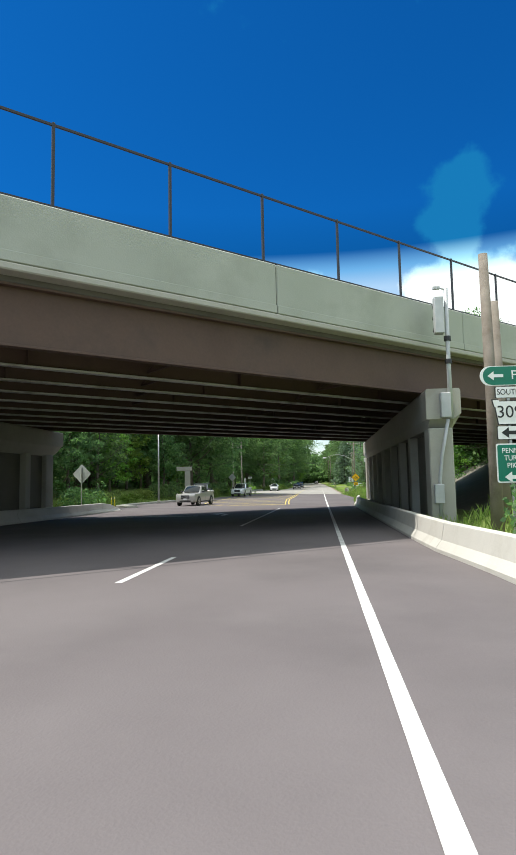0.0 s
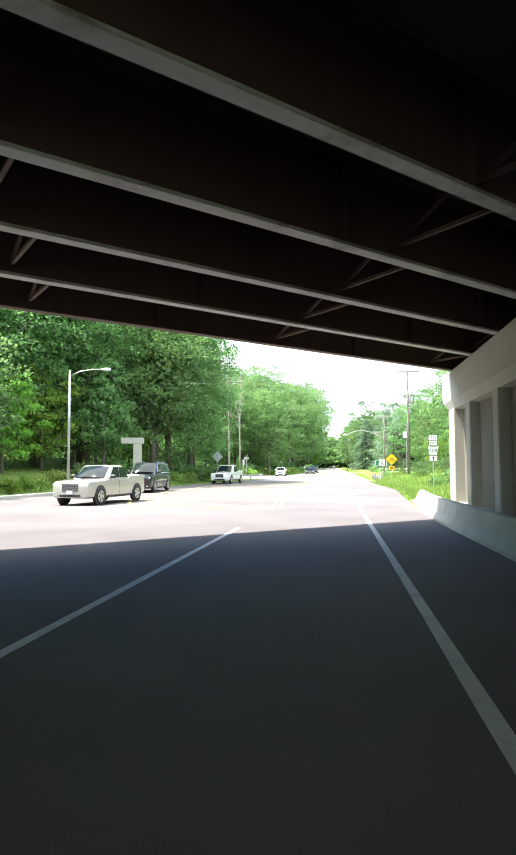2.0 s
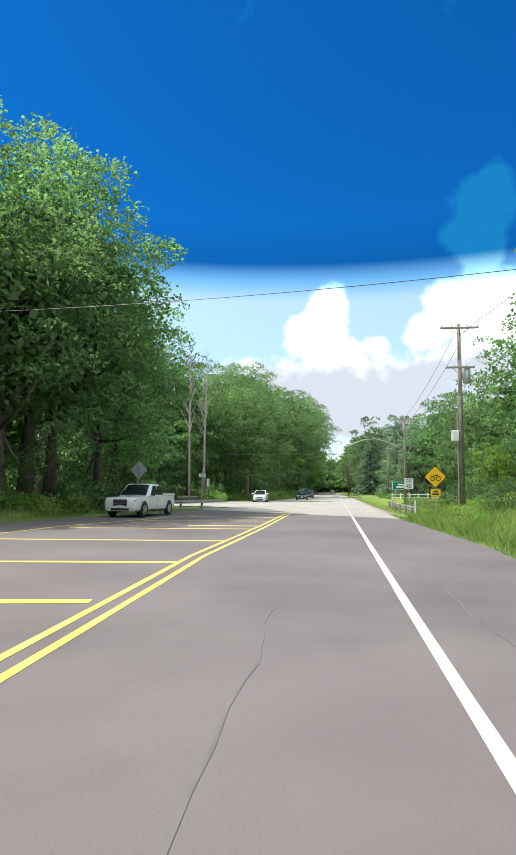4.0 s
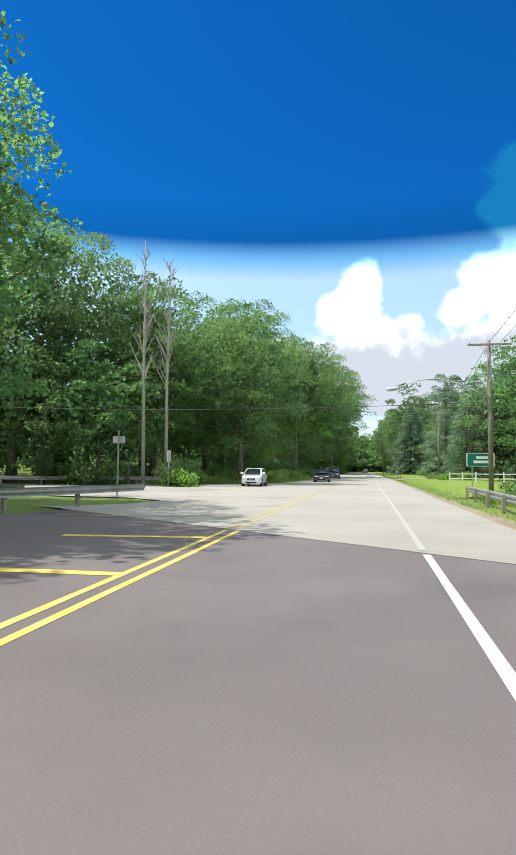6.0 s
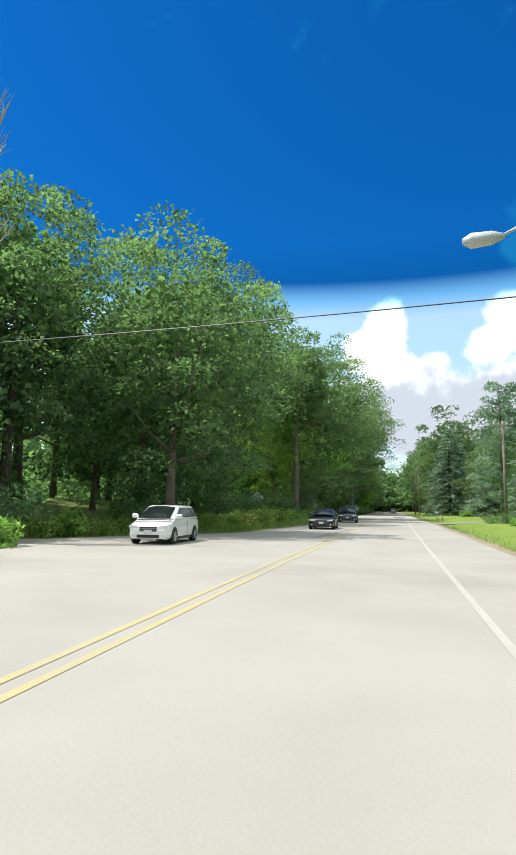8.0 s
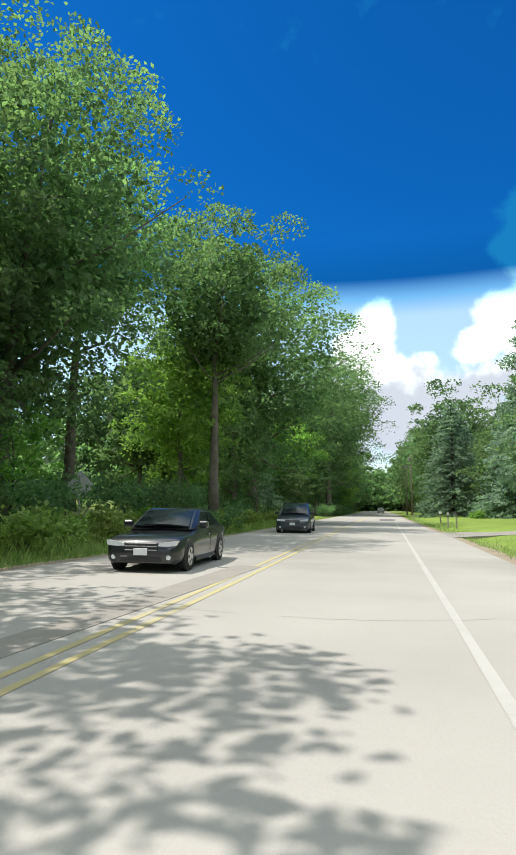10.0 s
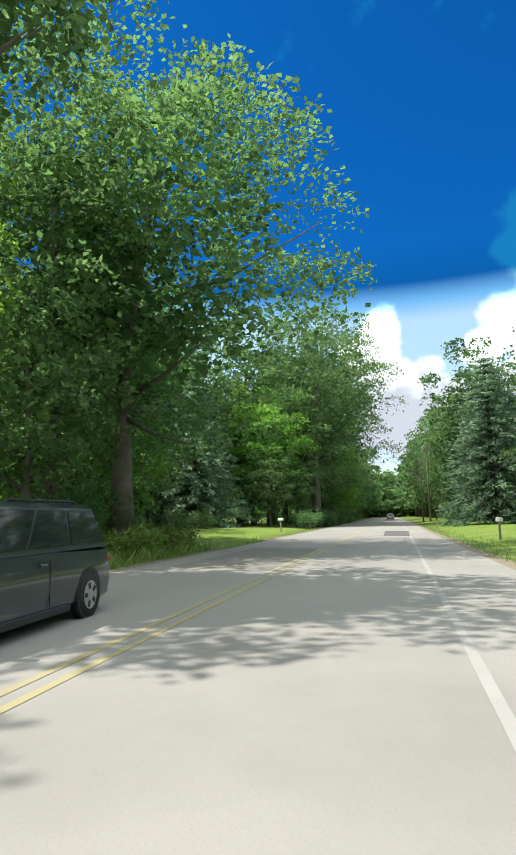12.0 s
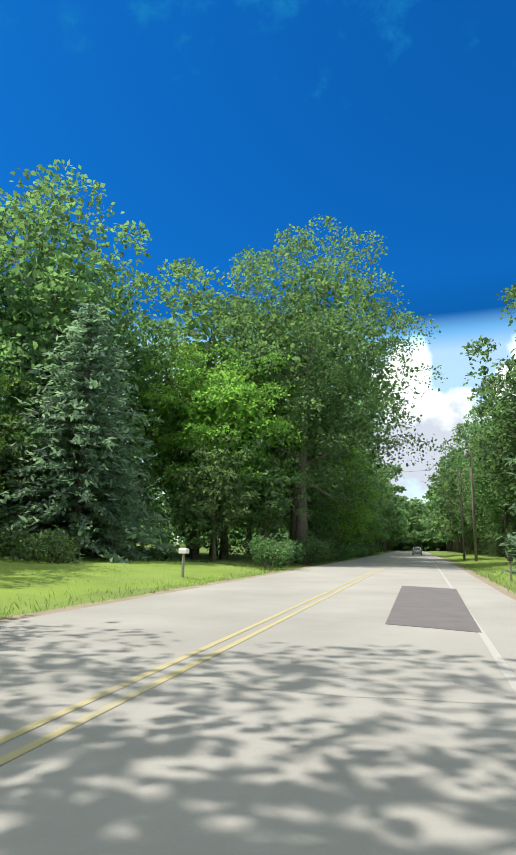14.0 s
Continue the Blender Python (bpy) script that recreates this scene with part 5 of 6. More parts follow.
def concrete_tee():
    m = on_ground(-17.0, 76.7, 0)
    b = m.translation.z
    s = thing("tee_marker", "grey concrete tee-shaped post standing on a grassy bank", "marker")
    s.matrix_world = m
    part("stem", Geo().prism([(-0.12, -0.4), (-0.06, 3.75 - b), (0.58, 3.75 - b), (0.62, -0.4)], -0.15, 0.15), CONCRETE, s)
    part("crossbar", Geo().box(-1.2, 0.78, -0.17, 0.17, 3.75 - b, 4.26 - b, 0.03), CONCRETE, s)


def delineator(x, y, h, material, label):
    m = on_ground(x, y)
    s = thing("delineator", label, "delineator", "delineator posts", m=m)
    part("blade", Geo().prism([(-0.045, -0.2), (-0.045, h - 0.03), (-0.02, h), (0.02, h), (0.045, h - 0.03), (0.045, -0.2)], -0.012, 0.012), material, s)
    part("reflector", Geo().box(-0.035, 0.035, -0.018, -0.0125, h - 0.2, h - 0.08, 0.002), SIGN_WHITE, s)


def guardrail(name, pts, label, z=0.62):
    """A W-beam guardrail along pts, with posts and blocks."""
    s = thing(name, label, "guardrail")
    prof = [(-0.02, -0.155), (-0.065, -0.11), (-0.065, -0.06), (-0.005, -0.02), (-0.005, 0.02), (-0.065, 0.06), (-0.065, 0.11), (-0.02, 0.155), (-0.012, 0.155), (-0.057, 0.105), (-0.057, 0.065), (0.003, 0.022),
            (0.003, -0.022), (-0.057, -0.065), (-0.057, -0.105), (-0.012, -0.155)]
    for (x0, y0), (x1, y1) in zip(pts, pts[1:]):
        L = math.hypot(x1 - x0, y1 - y0)
        n = max(1, round(L / 3.8))
        dx, dy = (x1 - x0) / L, (y1 - y0) / L
        for k in range(n):
            a, b = L * k / n, L * (k + 1) / n
            g = Geo()
            for t in (a, b + 0.05):
                for o, h in prof:
                    px, py = x0 + dx * t, y0 + dy * t
                    zz = max(terrain(px, py), grade(py) - 0.05)
                    g.v.append((px + dy * o, py - dx * o, zz + z + h))
            m = len(prof)
            g.f += [(i, (i + 1) % m, m + (i + 1) % m, m + i) for i in range(m)] + [tuple(range(m)), tuple(range(m, 2 * m))]
            part("rail", g, GALV, s)
            px, py = x0 + dx * (a + 0.4), y0 + dy * (a + 0.4)
            zz = max(terrain(px, py), grade(py) - 0.05)
            mm = Matrix.Translation((px + dy * 0.1 * -1, py + dx * 0.1, zz)) @ Matrix.Rotation(math.atan2(dy, dx), 4, "Z")
            part("rail_post", Geo().box(-0.07, 0.07, -0.04, 0.1, -0.5, z + 0.14, 0.008, mm), GREY_WOOD, s)
    return s


# ---- poles and wires ----
def utility_pole(x, y, top, r, label, arms=(), tank=None, box=None, lamp=None):
    m = on_ground(x, y)
    b = m.translation.z
    s = thing("utility_pole", label, "utility pole", "utility poles", m=m)
    part("pole", Geo().tube([(0, 0, -0.5), (0.02, 0, (top - b) * 0.5), (0.0, 0.02, top - b)], [r, r * 0.86, r * 0.7], 12), WOOD, s, "rough brown wooden pole", True)
    for z, w in arms:
        ar = part("crossarm", Geo().box(-w / 2, w / 2, -r - 0.13, -r - 0.01, z - b - 0.06, z - b + 0.06, 0.01), GREY_WOOD, s)
        for k in (-0.46, -0.2, 0.2, 0.46):
            part("insulator", Geo().tube([(k * w, -r - 0.07, z - b + 0.06), (k * w, -r - 0.07, z - b + 0.13), (k * w, -r - 0.07, z - b + 0.22)], [0.02, 0.05, 0.035], 8), WHITE_METAL, ar)
        part("arm_brace", Geo().tube([(-w * 0.25, -r - 0.02, z - b - 0.05), (0, -r - 0.01, z - b - 0.5)], 0.018, 5).tube([(w * 0.25, -r - 0.02, z - b - 0.05), (0, -r - 0.01, z - b - 0.5)], 0.018, 5), GALV, s)
    if tank:
        z, side = tank
        zz = z - b
        part("transformer", Geo().tube([(side * (r + 0.27), 0, zz - 0.5), (side * (r + 0.27), 0, zz - 0.46), (side * (r + 0.27), 0, zz + 0.42), (side * (r + 0.27), 0, zz + 0.5)], [0.2, 0.25, 0.25, 0.12], 14), GREY_METAL, s, "grey transformer can", True)
        part("bracket", Geo().box(min(0, side * (r + 0.1)), max(0, side * (r + 0.1)), -0.05, 0.05, zz - 0.2, zz + 0.2, 0.01), GALV, s)
    if box:
        zz = box - b
        part("meter_box", Geo().box(-r - 0.42, -r + 0.02, -0.16, 0.16, zz - 0.34, zz + 0.34, 0.02), WHITE_METAL, s, "pale grey equipment box")
        part("conduit", Geo().tube([(-r - 0.06, 0, 0), (-r - 0.06, 0, zz + 1.5)], 0.04, 6), GALV, s)
    if lamp:
        z, reach = lamp
        zz = z - b
        arc = [(0, -r, zz - 0.5)] + [(-reach * f, -r - 0.1 * f, zz - 0.5 + 1.5 * math.sin(f * 2.4) - 0.35 * f) for f in (0.15, 0.35, 0.55, 0.75, 0.9, 1.0)]
        la = part("lamp_arm", Geo().tube(arc, [0.05, 0.05, 0.045, 0.04, 0.035, 0.03, 0.03], 8), GALV, s, "curved steel street lamp arm", True)
        e = arc[-1]
        part("lamp_head", Geo().tube([(e[0] + 0.1, e[1], e[2] + 0.02), (e[0] - 0.12, e[1], e[2]), (e[0] - 0.5, e[1], e[2] - 0.03), (e[0] - 0.66, e[1], e[2] - 0.03)], [0.05, 0.13, 0.15, 0.06], 10), GREY_METAL, la, "grey cobra-head luminaire", True)
        part("stay", Geo().tube([(0, -r, zz + 0.6), arc[4]], 0.012, 5), GALV, la)
    return s


def street_lamp(x, y, top, reach):
    m = on_ground(x, y)
    s = thing("street_lamp", "slender pale metal street lamp on the grassy bank", "street lamp", m=m)
    h = top - m.translation.z
    part("base", Geo().box(-0.17, 0.17, -0.17, 0.17, -0.3, 0.35, 0.03), CONCRETE, s)
    part("pole", Geo().tube([(0, 0, 0.2), (0, 0, h * 0.6), (0, 0, h)], [0.11, 0.085, 0.06], 10), GALV, s, smooth=True)
    ar = part("arm", Geo().tube([(0, 0, h - 0.4), (reach * 0.3, 0, h - 0.12), (reach * 0.7, 0, h), (reach, 0, h)], 0.035, 8), GALV, s, smooth=True)
    part("lamp_head", Geo().tube([(reach - 0.05, 0, h), (reach + 0.2, 0, h - 0.02), (reach + 0.5, 0, h - 0.03), (reach + 0.62, 0, h - 0.03)], [0.05, 0.11, 0.12, 0.05], 10), GREY_METAL, ar, smooth=True)


def wire(a, b, sag, r, label):
    n = 14
    pts = [tuple(Vector(a).lerp(Vector(b), i / n) - Vector((0, 0, sag * 4 * (i / n) * (1 - i / n)))) for i in range(n + 1)]
    shape("overhead_wire", Geo().tube(pts, r, 5), BLACK_TRIM, label, "wire", "overhead wires")


def pole_signal():
    """A signal head on a pipe fixed to the pier's end."""
    m = Matrix.Translation((5.05, 20.72, 0))
    s = thing("signal_post", "grey traffic signal on a pipe fixed to the pier", "traffic signal", m=m)
    part("pipe", Geo().tube([(0, 0, 4.2), (0, 0, 6.2), (0.02, 0, 8.75)], [0.09, 0.075, 0.07], 10), GREY_METAL, s, smooth=True)
    for z in (6.1, 6.9):
        part("collar", Geo().tube([(0, 0, z), (0, 0, z + 0.16)], 0.12, 10), BLACK_TRIM, s)
    part("signal_head", Geo().box(-0.42, -0.1, -0.16, 0.16, 7.15, 8.45, 0.03), GREY_METAL, s, "grey back of a signal housing")
    for z in (7.38, 7.8, 8.22):
        part("visor", Geo().tube([(-0.26, 0.14, z), (-0.26, 0.36, z - 0.02)], [0.15, 0.15], 10, False), BLACK_TRIM, s)
    part("camera_arm", Geo().tube([(0.02, 0, 8.7), (-0.15, 0, 8.76), (-0.3, 0, 8.76)], 0.03, 6).box(-0.42, -0.18, -0.06, 0.06, 8.72, 8.84, 0.02), GREY_METAL, s)
    part("control_box", Geo().box(-0.34, 0.0, -0.12, 0.14, 4.25, 5.1, 0.02), GREY_METAL, s)
    part("conduit", Geo().tube([(-0.1, 0.0, 4.2), (-0.35, 0.02, 3.0), (-0.45, 0.04, 2.2), (-0.48, 0.04, 0.9)], 0.06, 8), GREY_METAL, s, smooth=True)
    part("junction_box", Geo().box(-0.66, -0.34, -0.08, 0.1, 1.35, 2.0, 0.02), GREY_METAL, s)


def mailbox(x, y, turn, colour, label, h=1.12):
    m = on_ground(x, y, turn)
    s = thing("mailbox", label, "mailbox", "roadside mailboxes", m=m)
    part("post", Geo().box(-0.05, 0.05, -0.05, 0.05, -0.3, h - 0.02, 0.008), GREY_WOOD, s, "weathered wooden post")
    part("bracket", Geo().box(-0.09, 0.09, -0.25, 0.25, h - 0.03, h, 0.004), GREY_WOOD, s)
    o = [(-0.09, 0), (0.09, 0), (0.09, 0.13)] + [(0.09 * math.cos(a), 0.13 + 0.09 * math.sin(a)) for a in np.linspace(0.3, math.pi - 0.3, 6)] + [(-0.09, 0.13)]
    part("box", Geo().prism([(a, h + b) for a, b in o], -0.27, 0.25), colour, s)
    part("door", Geo().prism([(a * 1.05, h + b * 1.03) for a, b in o], -0.285, -0.271), colour, s)
    part("flag", Geo().box(0.092, 0.1, -0.1, 0.12, h + 0.12, h + 0.2), TAIL_RED, s)


def rail_fence(x0, y0, x1, y1):
    s = thing("rail_fence", "white wooden rail fence by the lawn", "fence")
    n = 6
    for k in range(n + 1):
        x, y = x0 + (x1 - x0) * k / n, y0 + (y1 - y0) * k / n
        part("fence_post", Geo().box(x - 0.06, x + 0.06, y - 0.06, y + 0.06, terrain(x, y) - 0.2, terrain(x, y) + 1.15, 0.01), WHITE_METAL, s)
        if k < n:
            x2, y2 = x0 + (x1 - x0) * (k + 1) / n, y0 + (y1 - y0) * (k + 1) / n
            for z in (0.45, 0.95):
                part("fence_rail", Geo().tube([(x, y, terrain(x, y) + z), (x2, y2, terrain(x2, y2) + z)], 0.05, 4), WHITE_METAL, s)


# ---- vehicles ----
def vehicle(name, label, kind, L, W, H, paint, m, group="vehicles on the road"):
    """A road vehicle whose front looks along -y. kind: suv, pickup, hatch, sedan or van."""
    s = thing(name, label, "car" if kind != "pickup" else "pickup truck", group, m)
    K = {  # hood height, belt height, windshield base, roof front, roof rear, cabin end at the belt, tail height, clearance, wheel radius
        "suv": (1.24, 1.33, -0.235, -0.10, 0.44, 0.49, 1.30, 0.30, 0.42),
        "pickup": (1.14, 1.20, -0.22, -0.09, 0.12, 0.19, 1.24, 0.34, 0.41),
        "hatch": (0.88, 1.00, -0.36, -0.12, 0.36, 0.49, 0.98, 0.20, 0.30),
        "sedan": (0.84, 0.96, -0.22, -0.04, 0.20, 0.40, 1.00, 0.19, 0.33),
        "van": (0.98, 1.08, -0.33, -0.13, 0.42, 0.49, 1.05, 0.20, 0.34)}[kind]
    hood, belt, ws, rf, rr, ce, tail, clear, wr = K
    w = W / 2
    big = kind in ("suv", "pickup")
    nose = (0.84, 0.93, 0.97, 0.985) if big else (0.66, 0.77, 0.87, 0.94)
    st = [(-0.50, 0.82 if big else 0.74, clear + 0.12, hood * nose[0]), (-0.492, 0.92 if big else 0.86, clear + 0.03, hood * nose[1]), (-0.47, 0.97 if big else 0.945, clear, hood * nose[2]), (-0.43, 0.99, clear, hood * nose[3]), (-0.36, 1.0, clear, hood * 0.985), (ws - 0.01, 1.0, clear, hood + 0.02),
          (ws + 0.06, 1.0, clear, belt), (0.1, 1.0, clear, belt + 0.01), (0.36, 1.0, clear, tail if kind != "pickup" else tail), (0.46, 0.985, clear, tail), (0.485, 0.95, clear + 0.03, tail - 0.04), (0.5, 0.86, clear + 0.1, tail - 0.16)]
    g = Geo()
    ring = 14
    for f, hw, z0, z1 in st:
        y, a = f * L, w * hw
        half = [(0.0, z0), (a * 0.86, z0), (a * 0.97, z0 + 0.08), (a, z0 + (z1 - z0) * 0.35), (a * 0.995, z0 + (z1 - z0) * 0.7), (a * 0.955, z1 - 0.05), (a * 0.86, z1), (0.0, z1 + 0.015)]
        pts = half + [(-x, z) for x, z in half[-2:0:-1]]
        g.v += [(x, y, z) for x, z in pts]
    for i in range(len(st) - 1):
        for k in range(ring):
            k2 = (k + 1) % ring
            g.f.append((i * ring + k, i * ring + k2, (i + 1) * ring + k2, (i + 1) * ring + k))
    g.f += [tuple(range(ring)), tuple((len(st) - 1) * ring + k for k in range(ring))]
    body = part("body", g, paint, s, smooth=True)
    body.data.set_sharp_from_angle(angle=radians(38))
    # cabin: belt ring to roof ring
    yb0, yb1, yr0, yr1 = ws * L, ce * L, rf * L, rr * L
    wb, wt = w * 0.94, w * 0.80
    c = Geo()
    bz = belt - 0.03
    low = [(-wb * 0.9, yb0 + 0.02), (wb * 0.9, yb0 + 0.02), (wb, yb0 + 0.3), (wb, yb1 - 0.15), (wb * 0.9, yb1), (-wb * 0.9, yb1), (-wb, yb1 - 0.15), (-wb, yb0 + 0.3)]
    mid = [(-wt * 0.9, yr0), (wt * 0.9, yr0), (wt, yr0 + 0.12), (wt, yr1 - 0.1), (wt * 0.9, yr1), (-wt * 0.9, yr1), (-wt, yr1 - 0.1), (-wt, yr0 + 0.12)]
    top = [(x * 0.88, y + (0.16 if y < (yr0 + yr1) / 2 else -0.12)) for x, y in mid]
    c.v += [(x, y, bz) for x, y in low] + [(x, y, H - 0.07) for x, y in mid] + [(x, y, H) for x, y in top]
    for lv in range(2):
        c.f += [(lv * 8 + k, lv * 8 + (k + 1) % 8, (lv + 1) * 8 + (k + 1) % 8, (lv + 1) * 8 + k) for k in range(8)]
    c.f.append(tuple(range(16, 24)))
    cab = part("cabin_shell", c, paint, s, smooth=True)
    cab.data.set_sharp_from_angle(angle=radians(30))

    def pane(nm, quad, inset, material=CAR_GLASS):
        """A glass panel a little proud of four corners, drawn in by inset."""
        q = [Vector(p) for p in quad]
        cen = sum(q, Vector()) / 4
        n = (q[1] - q[0]).cross(q[3] - q[0]).normalized()
        if n.dot(cen - Vector((0, (yb0 + yb1) / 2, belt))) < 0:
            n = -n
        inner = [p + (cen - p).normalized() * inset * (p - cen).length for p in q]
        gg = Geo()
        gg.v += [tuple(p + n * 0.014) for p in inner] + [tuple(p - n * 0.01) for p in inner]
        gg.f += [(0, 1, 2, 3), (7, 6, 5, 4)] + [(i, (i + 1) % 4, 4 + (i + 1) % 4, 4 + i) for i in range(4)]
        return part(nm, gg, material, s)
    zt = H - 0.08
    def screen(nm, quad, inset, bulge):
        """A glass panel like pane's, bowed outwards as windshields are."""
        q = [Vector(p) for p in quad]
        n = (q[1] - q[0]).cross(q[3] - q[0]).normalized()
        if n.y > 0:
            n = -n
        gg, nu, nv = Geo(), 10, 6
        for depth in (0.012, -0.03):
            for j in range(nv + 1):
                for i in range(nu + 1):
                    u, v = (inset + (1 - 2 * inset) * k for k in (i / nu, j / nv))
                    p = q[0].lerp(q[1], u).lerp(q[3].lerp(q[2], u), v)
                    gg.v.append(tuple(p + n * (depth + bulge * (1 - (2 * u - 1) ** 2) * (1 - 0.5 * (2 * v - 1) ** 2))))
        o = (nu + 1) * (nv + 1)
        at = lambda i, j: j * (nu + 1) + i
        for j in range(nv):
            for i in range(nu):
                f = (at(i, j), at(i + 1, j), at(i + 1, j + 1), at(i, j + 1))
                gg.f += [f, tuple(o + k for k in f[::-1])]
        rim = [at(i, 0) for i in range(nu)] + [at(nu, j) for j in range(nv)] + [at(i, nv) for i in range(nu, 0, -1)] + [at(0, j) for j in range(nv, 0, -1)]
        gg.f += [(a, o + a, o + b, b) for a, b in zip(rim, rim[1:] + rim[:1])]
        glass = part(nm, gg, CAR_GLASS, s, smooth=True)
        glass.data.set_sharp_from_angle(angle=radians(40))
    screen("windshield", [(-wb * 0.9, yb0 + 0.02, bz + 0.04), (wb * 0.9, yb0 + 0.02, bz + 0.04), (wt * 0.9, yr0, zt), (-wt * 0.9, yr0, zt)], 0.035, 0.11)
    pane("rear_window", [(-wb * 0.9, yb1, bz + 0.06), (wb * 0.9, yb1, bz + 0.06), (wt * 0.9, yr1, zt), (-wt * 0.9, yr1, zt)], 0.12)
    cuts = {"suv": (0.0, 0.36, 0.66, 1.0), "van": (0.0, 0.34, 0.66, 1.0), "pickup": (0.0, 0.55, 1.0), "hatch": (0.0, 0.45, 0.8, 1.0), "sedan": (0.0, 0.5, 1.0)}[kind]
    for sd in (-1, 1):
        A, B = Vector((sd * wb, yb0 + 0.3, bz + 0.05)), Vector((sd * wb, yb1 - 0.15, bz + 0.05))
        C, D = Vector((sd * wt, yr1 - 0.1, zt)), Vector((sd * wt, yr0 + 0.12, zt))
        for a, b in zip(cuts, cuts[1:]):
            pane("side_window", [A.lerp(B, a), A.lerp(B, b), D.lerp(C, b), D.lerp(C, a)], 0.09)
        part("mirror", Geo().box(min(sd * (wb + 0.02), sd * (wb + 0.26)), max(sd * (wb + 0.02), sd * (wb + 0.26)), yb0 + 0.32, yb0 + 0.46, belt + 0.0, belt + 0.17, 0.035), paint if kind in ("hatch", "sedan") else BLACK_TRIM, s)
        for f in (-0.325, 0.315):
            y = f * L
            x0, x1 = sd * (w - 0.20), sd * (w + 0.012)
            part("wheel_arch", Geo().tube([(sd * (w - 0.05), y, wr + 0.03), (sd * (w + 0.006), y, wr + 0.03)], wr * 1.17, 22), BLACK_TRIM, s)
            wh = part("wheel", Geo().tube([(x0, y, wr), (x0 + sd * 0.03, y, wr), (x1 - sd * 0.03, y, wr), (x1 + sd * 0.014, y, wr)], [wr * 0.9, wr, wr, wr * 0.93], 22), RUBBER, s, "black rubber tyre", True)
            rim = Geo().tube([(x1 - sd * 0.02, y, wr), (x1 + sd * 0.018, y, wr)], wr * 0.28, 12)
            rim.tube([(x1 - sd * 0.04, y, wr), (x1 + sd * 0.016, y, wr)], [wr * 0.62, wr * 0.64], 22)
            part("rim", rim, ALLOY, wh)
            for k in range(5):
                t = 2 * math.pi * k / 5 + 0.3
                mm = Matrix.Translation((x1 + sd * 0.018, y, wr)) @ Matrix.Rotation(t, 4, "X")
                part("rim_gap", Geo().box(-0.004, 0.004, -wr * 0.1, wr * 0.1, wr * 0.28, wr * 0.56, 0.002, mm), BLACK_TRIM, wh)
        # lamps
        zl = hood * (0.76 if big else 0.70)
        part("headlight", Geo().prism([(sd * w * 0.44, zl - 0.02), (sd * w * 0.90, zl + 0.02), (sd * w * 0.93, zl + 0.13), (sd * w * 0.62, zl + 0.10), (sd * w * 0.46, zl + 0.07)], -0.497 * L, -0.455 * L), LAMP_GLASS, s, "clear headlight")
        part("fog_lamp", Geo().tube([(sd * w * 0.72, -0.50 * L, clear + 0.16), (sd * w * 0.72, -0.47 * L, clear + 0.16)], 0.055, 10), LAMP_GLASS, s)
        part("tail_lamp", Geo().box(min(sd * w * 0.70, sd * w * 0.93), max(sd * w * 0.70, sd * w * 0.93), 0.47 * L, 0.499 * L, tail - 0.42, tail - 0.14, 0.03), TAIL_RED, s)
        part("door_seam", Geo().box(min(sd * w * 0.993, sd * w * 1.003), max(sd * w * 0.993, sd * w * 1.003), (yb0 + yb1) / 2 - 0.006, (yb0 + yb1) / 2 + 0.006, clear + 0.12, belt - 0.12), BLACK_TRIM, s)
        part("door_handle", Geo().box(min(sd * w * 0.99, sd * w * 1.02), max(sd * w * 0.99, sd * w * 1.02), (yb0 + yb1) / 2 - 0.28, (yb0 + yb1) / 2 - 0.1, belt - 0.2, belt - 0.16, 0.008), CHROME if kind == "suv" else paint, s)
        part("sill", Geo().box(min(sd * w * 0.96, sd * w * 1.005), max(sd * w * 0.96, sd * w * 1.005), -0.2 * L, 0.2 * L, clear - 0.02, clear + 0.09, 0.02), BLACK_TRIM, s)
    gr = part("grille", Geo().box(-w * 0.42, w * 0.42, -0.503 * L, -0.47 * L, hood * 0.56, hood * 0.56 + (0.36 if big else 0.2), 0.02), BLACK_TRIM, s, "dark front grille")
    for k in range(4 if big else 2):
        part("grille_bar", Geo().box(-w * 0.42, w * 0.42, -0.506 * L, -0.4985 * L, hood * 0.585 + 0.085 * k, hood * 0.585 + 0.085 * k + 0.022, 0.004), GRILLE_METAL, gr)
    part("lower_intake", Geo().box(-w * 0.55, w * 0.55, -0.502 * L, -0.47 * L, clear + 0.06, clear + 0.19, 0.02), BLACK_TRIM, s)
    part("number_plate", Geo().box(-0.16, 0.16, -0.509 * L, -0.503 * L, hood * 0.47, hood * 0.47 + 0.15, 0.003), PLATE, s)
    part("rear_plate", Geo().box(-0.16, 0.16, 0.4995 * L, 0.504 * L, tail * 0.62, tail * 0.62 + 0.15, 0.003), PLATE, s)
    part("wiper", Geo().tube([(-0.5, yb0 - 0.02, bz + 0.07), (0.05, yb0 + 0.05, bz + 0.12)], 0.012, 4), BLACK_TRIM, s)
    if kind == "pickup":
        part("bed_floor", Geo().box(-w * 0.84, w * 0.84, 0.2 * L, 0.47 * L, tail - 0.02, tail + 0.018, 0.005), BLACK_TRIM, s, "dark open truck bed")
        for sd in (-1, 1):
            part("bed_rail", Geo().box(min(sd * w * 0.84, sd * w * 0.97), max(sd * w * 0.84, sd * w * 0.97), 0.19 * L, 0.49 * L, tail - 0.06, tail + 0.07, 0.02), paint, s)
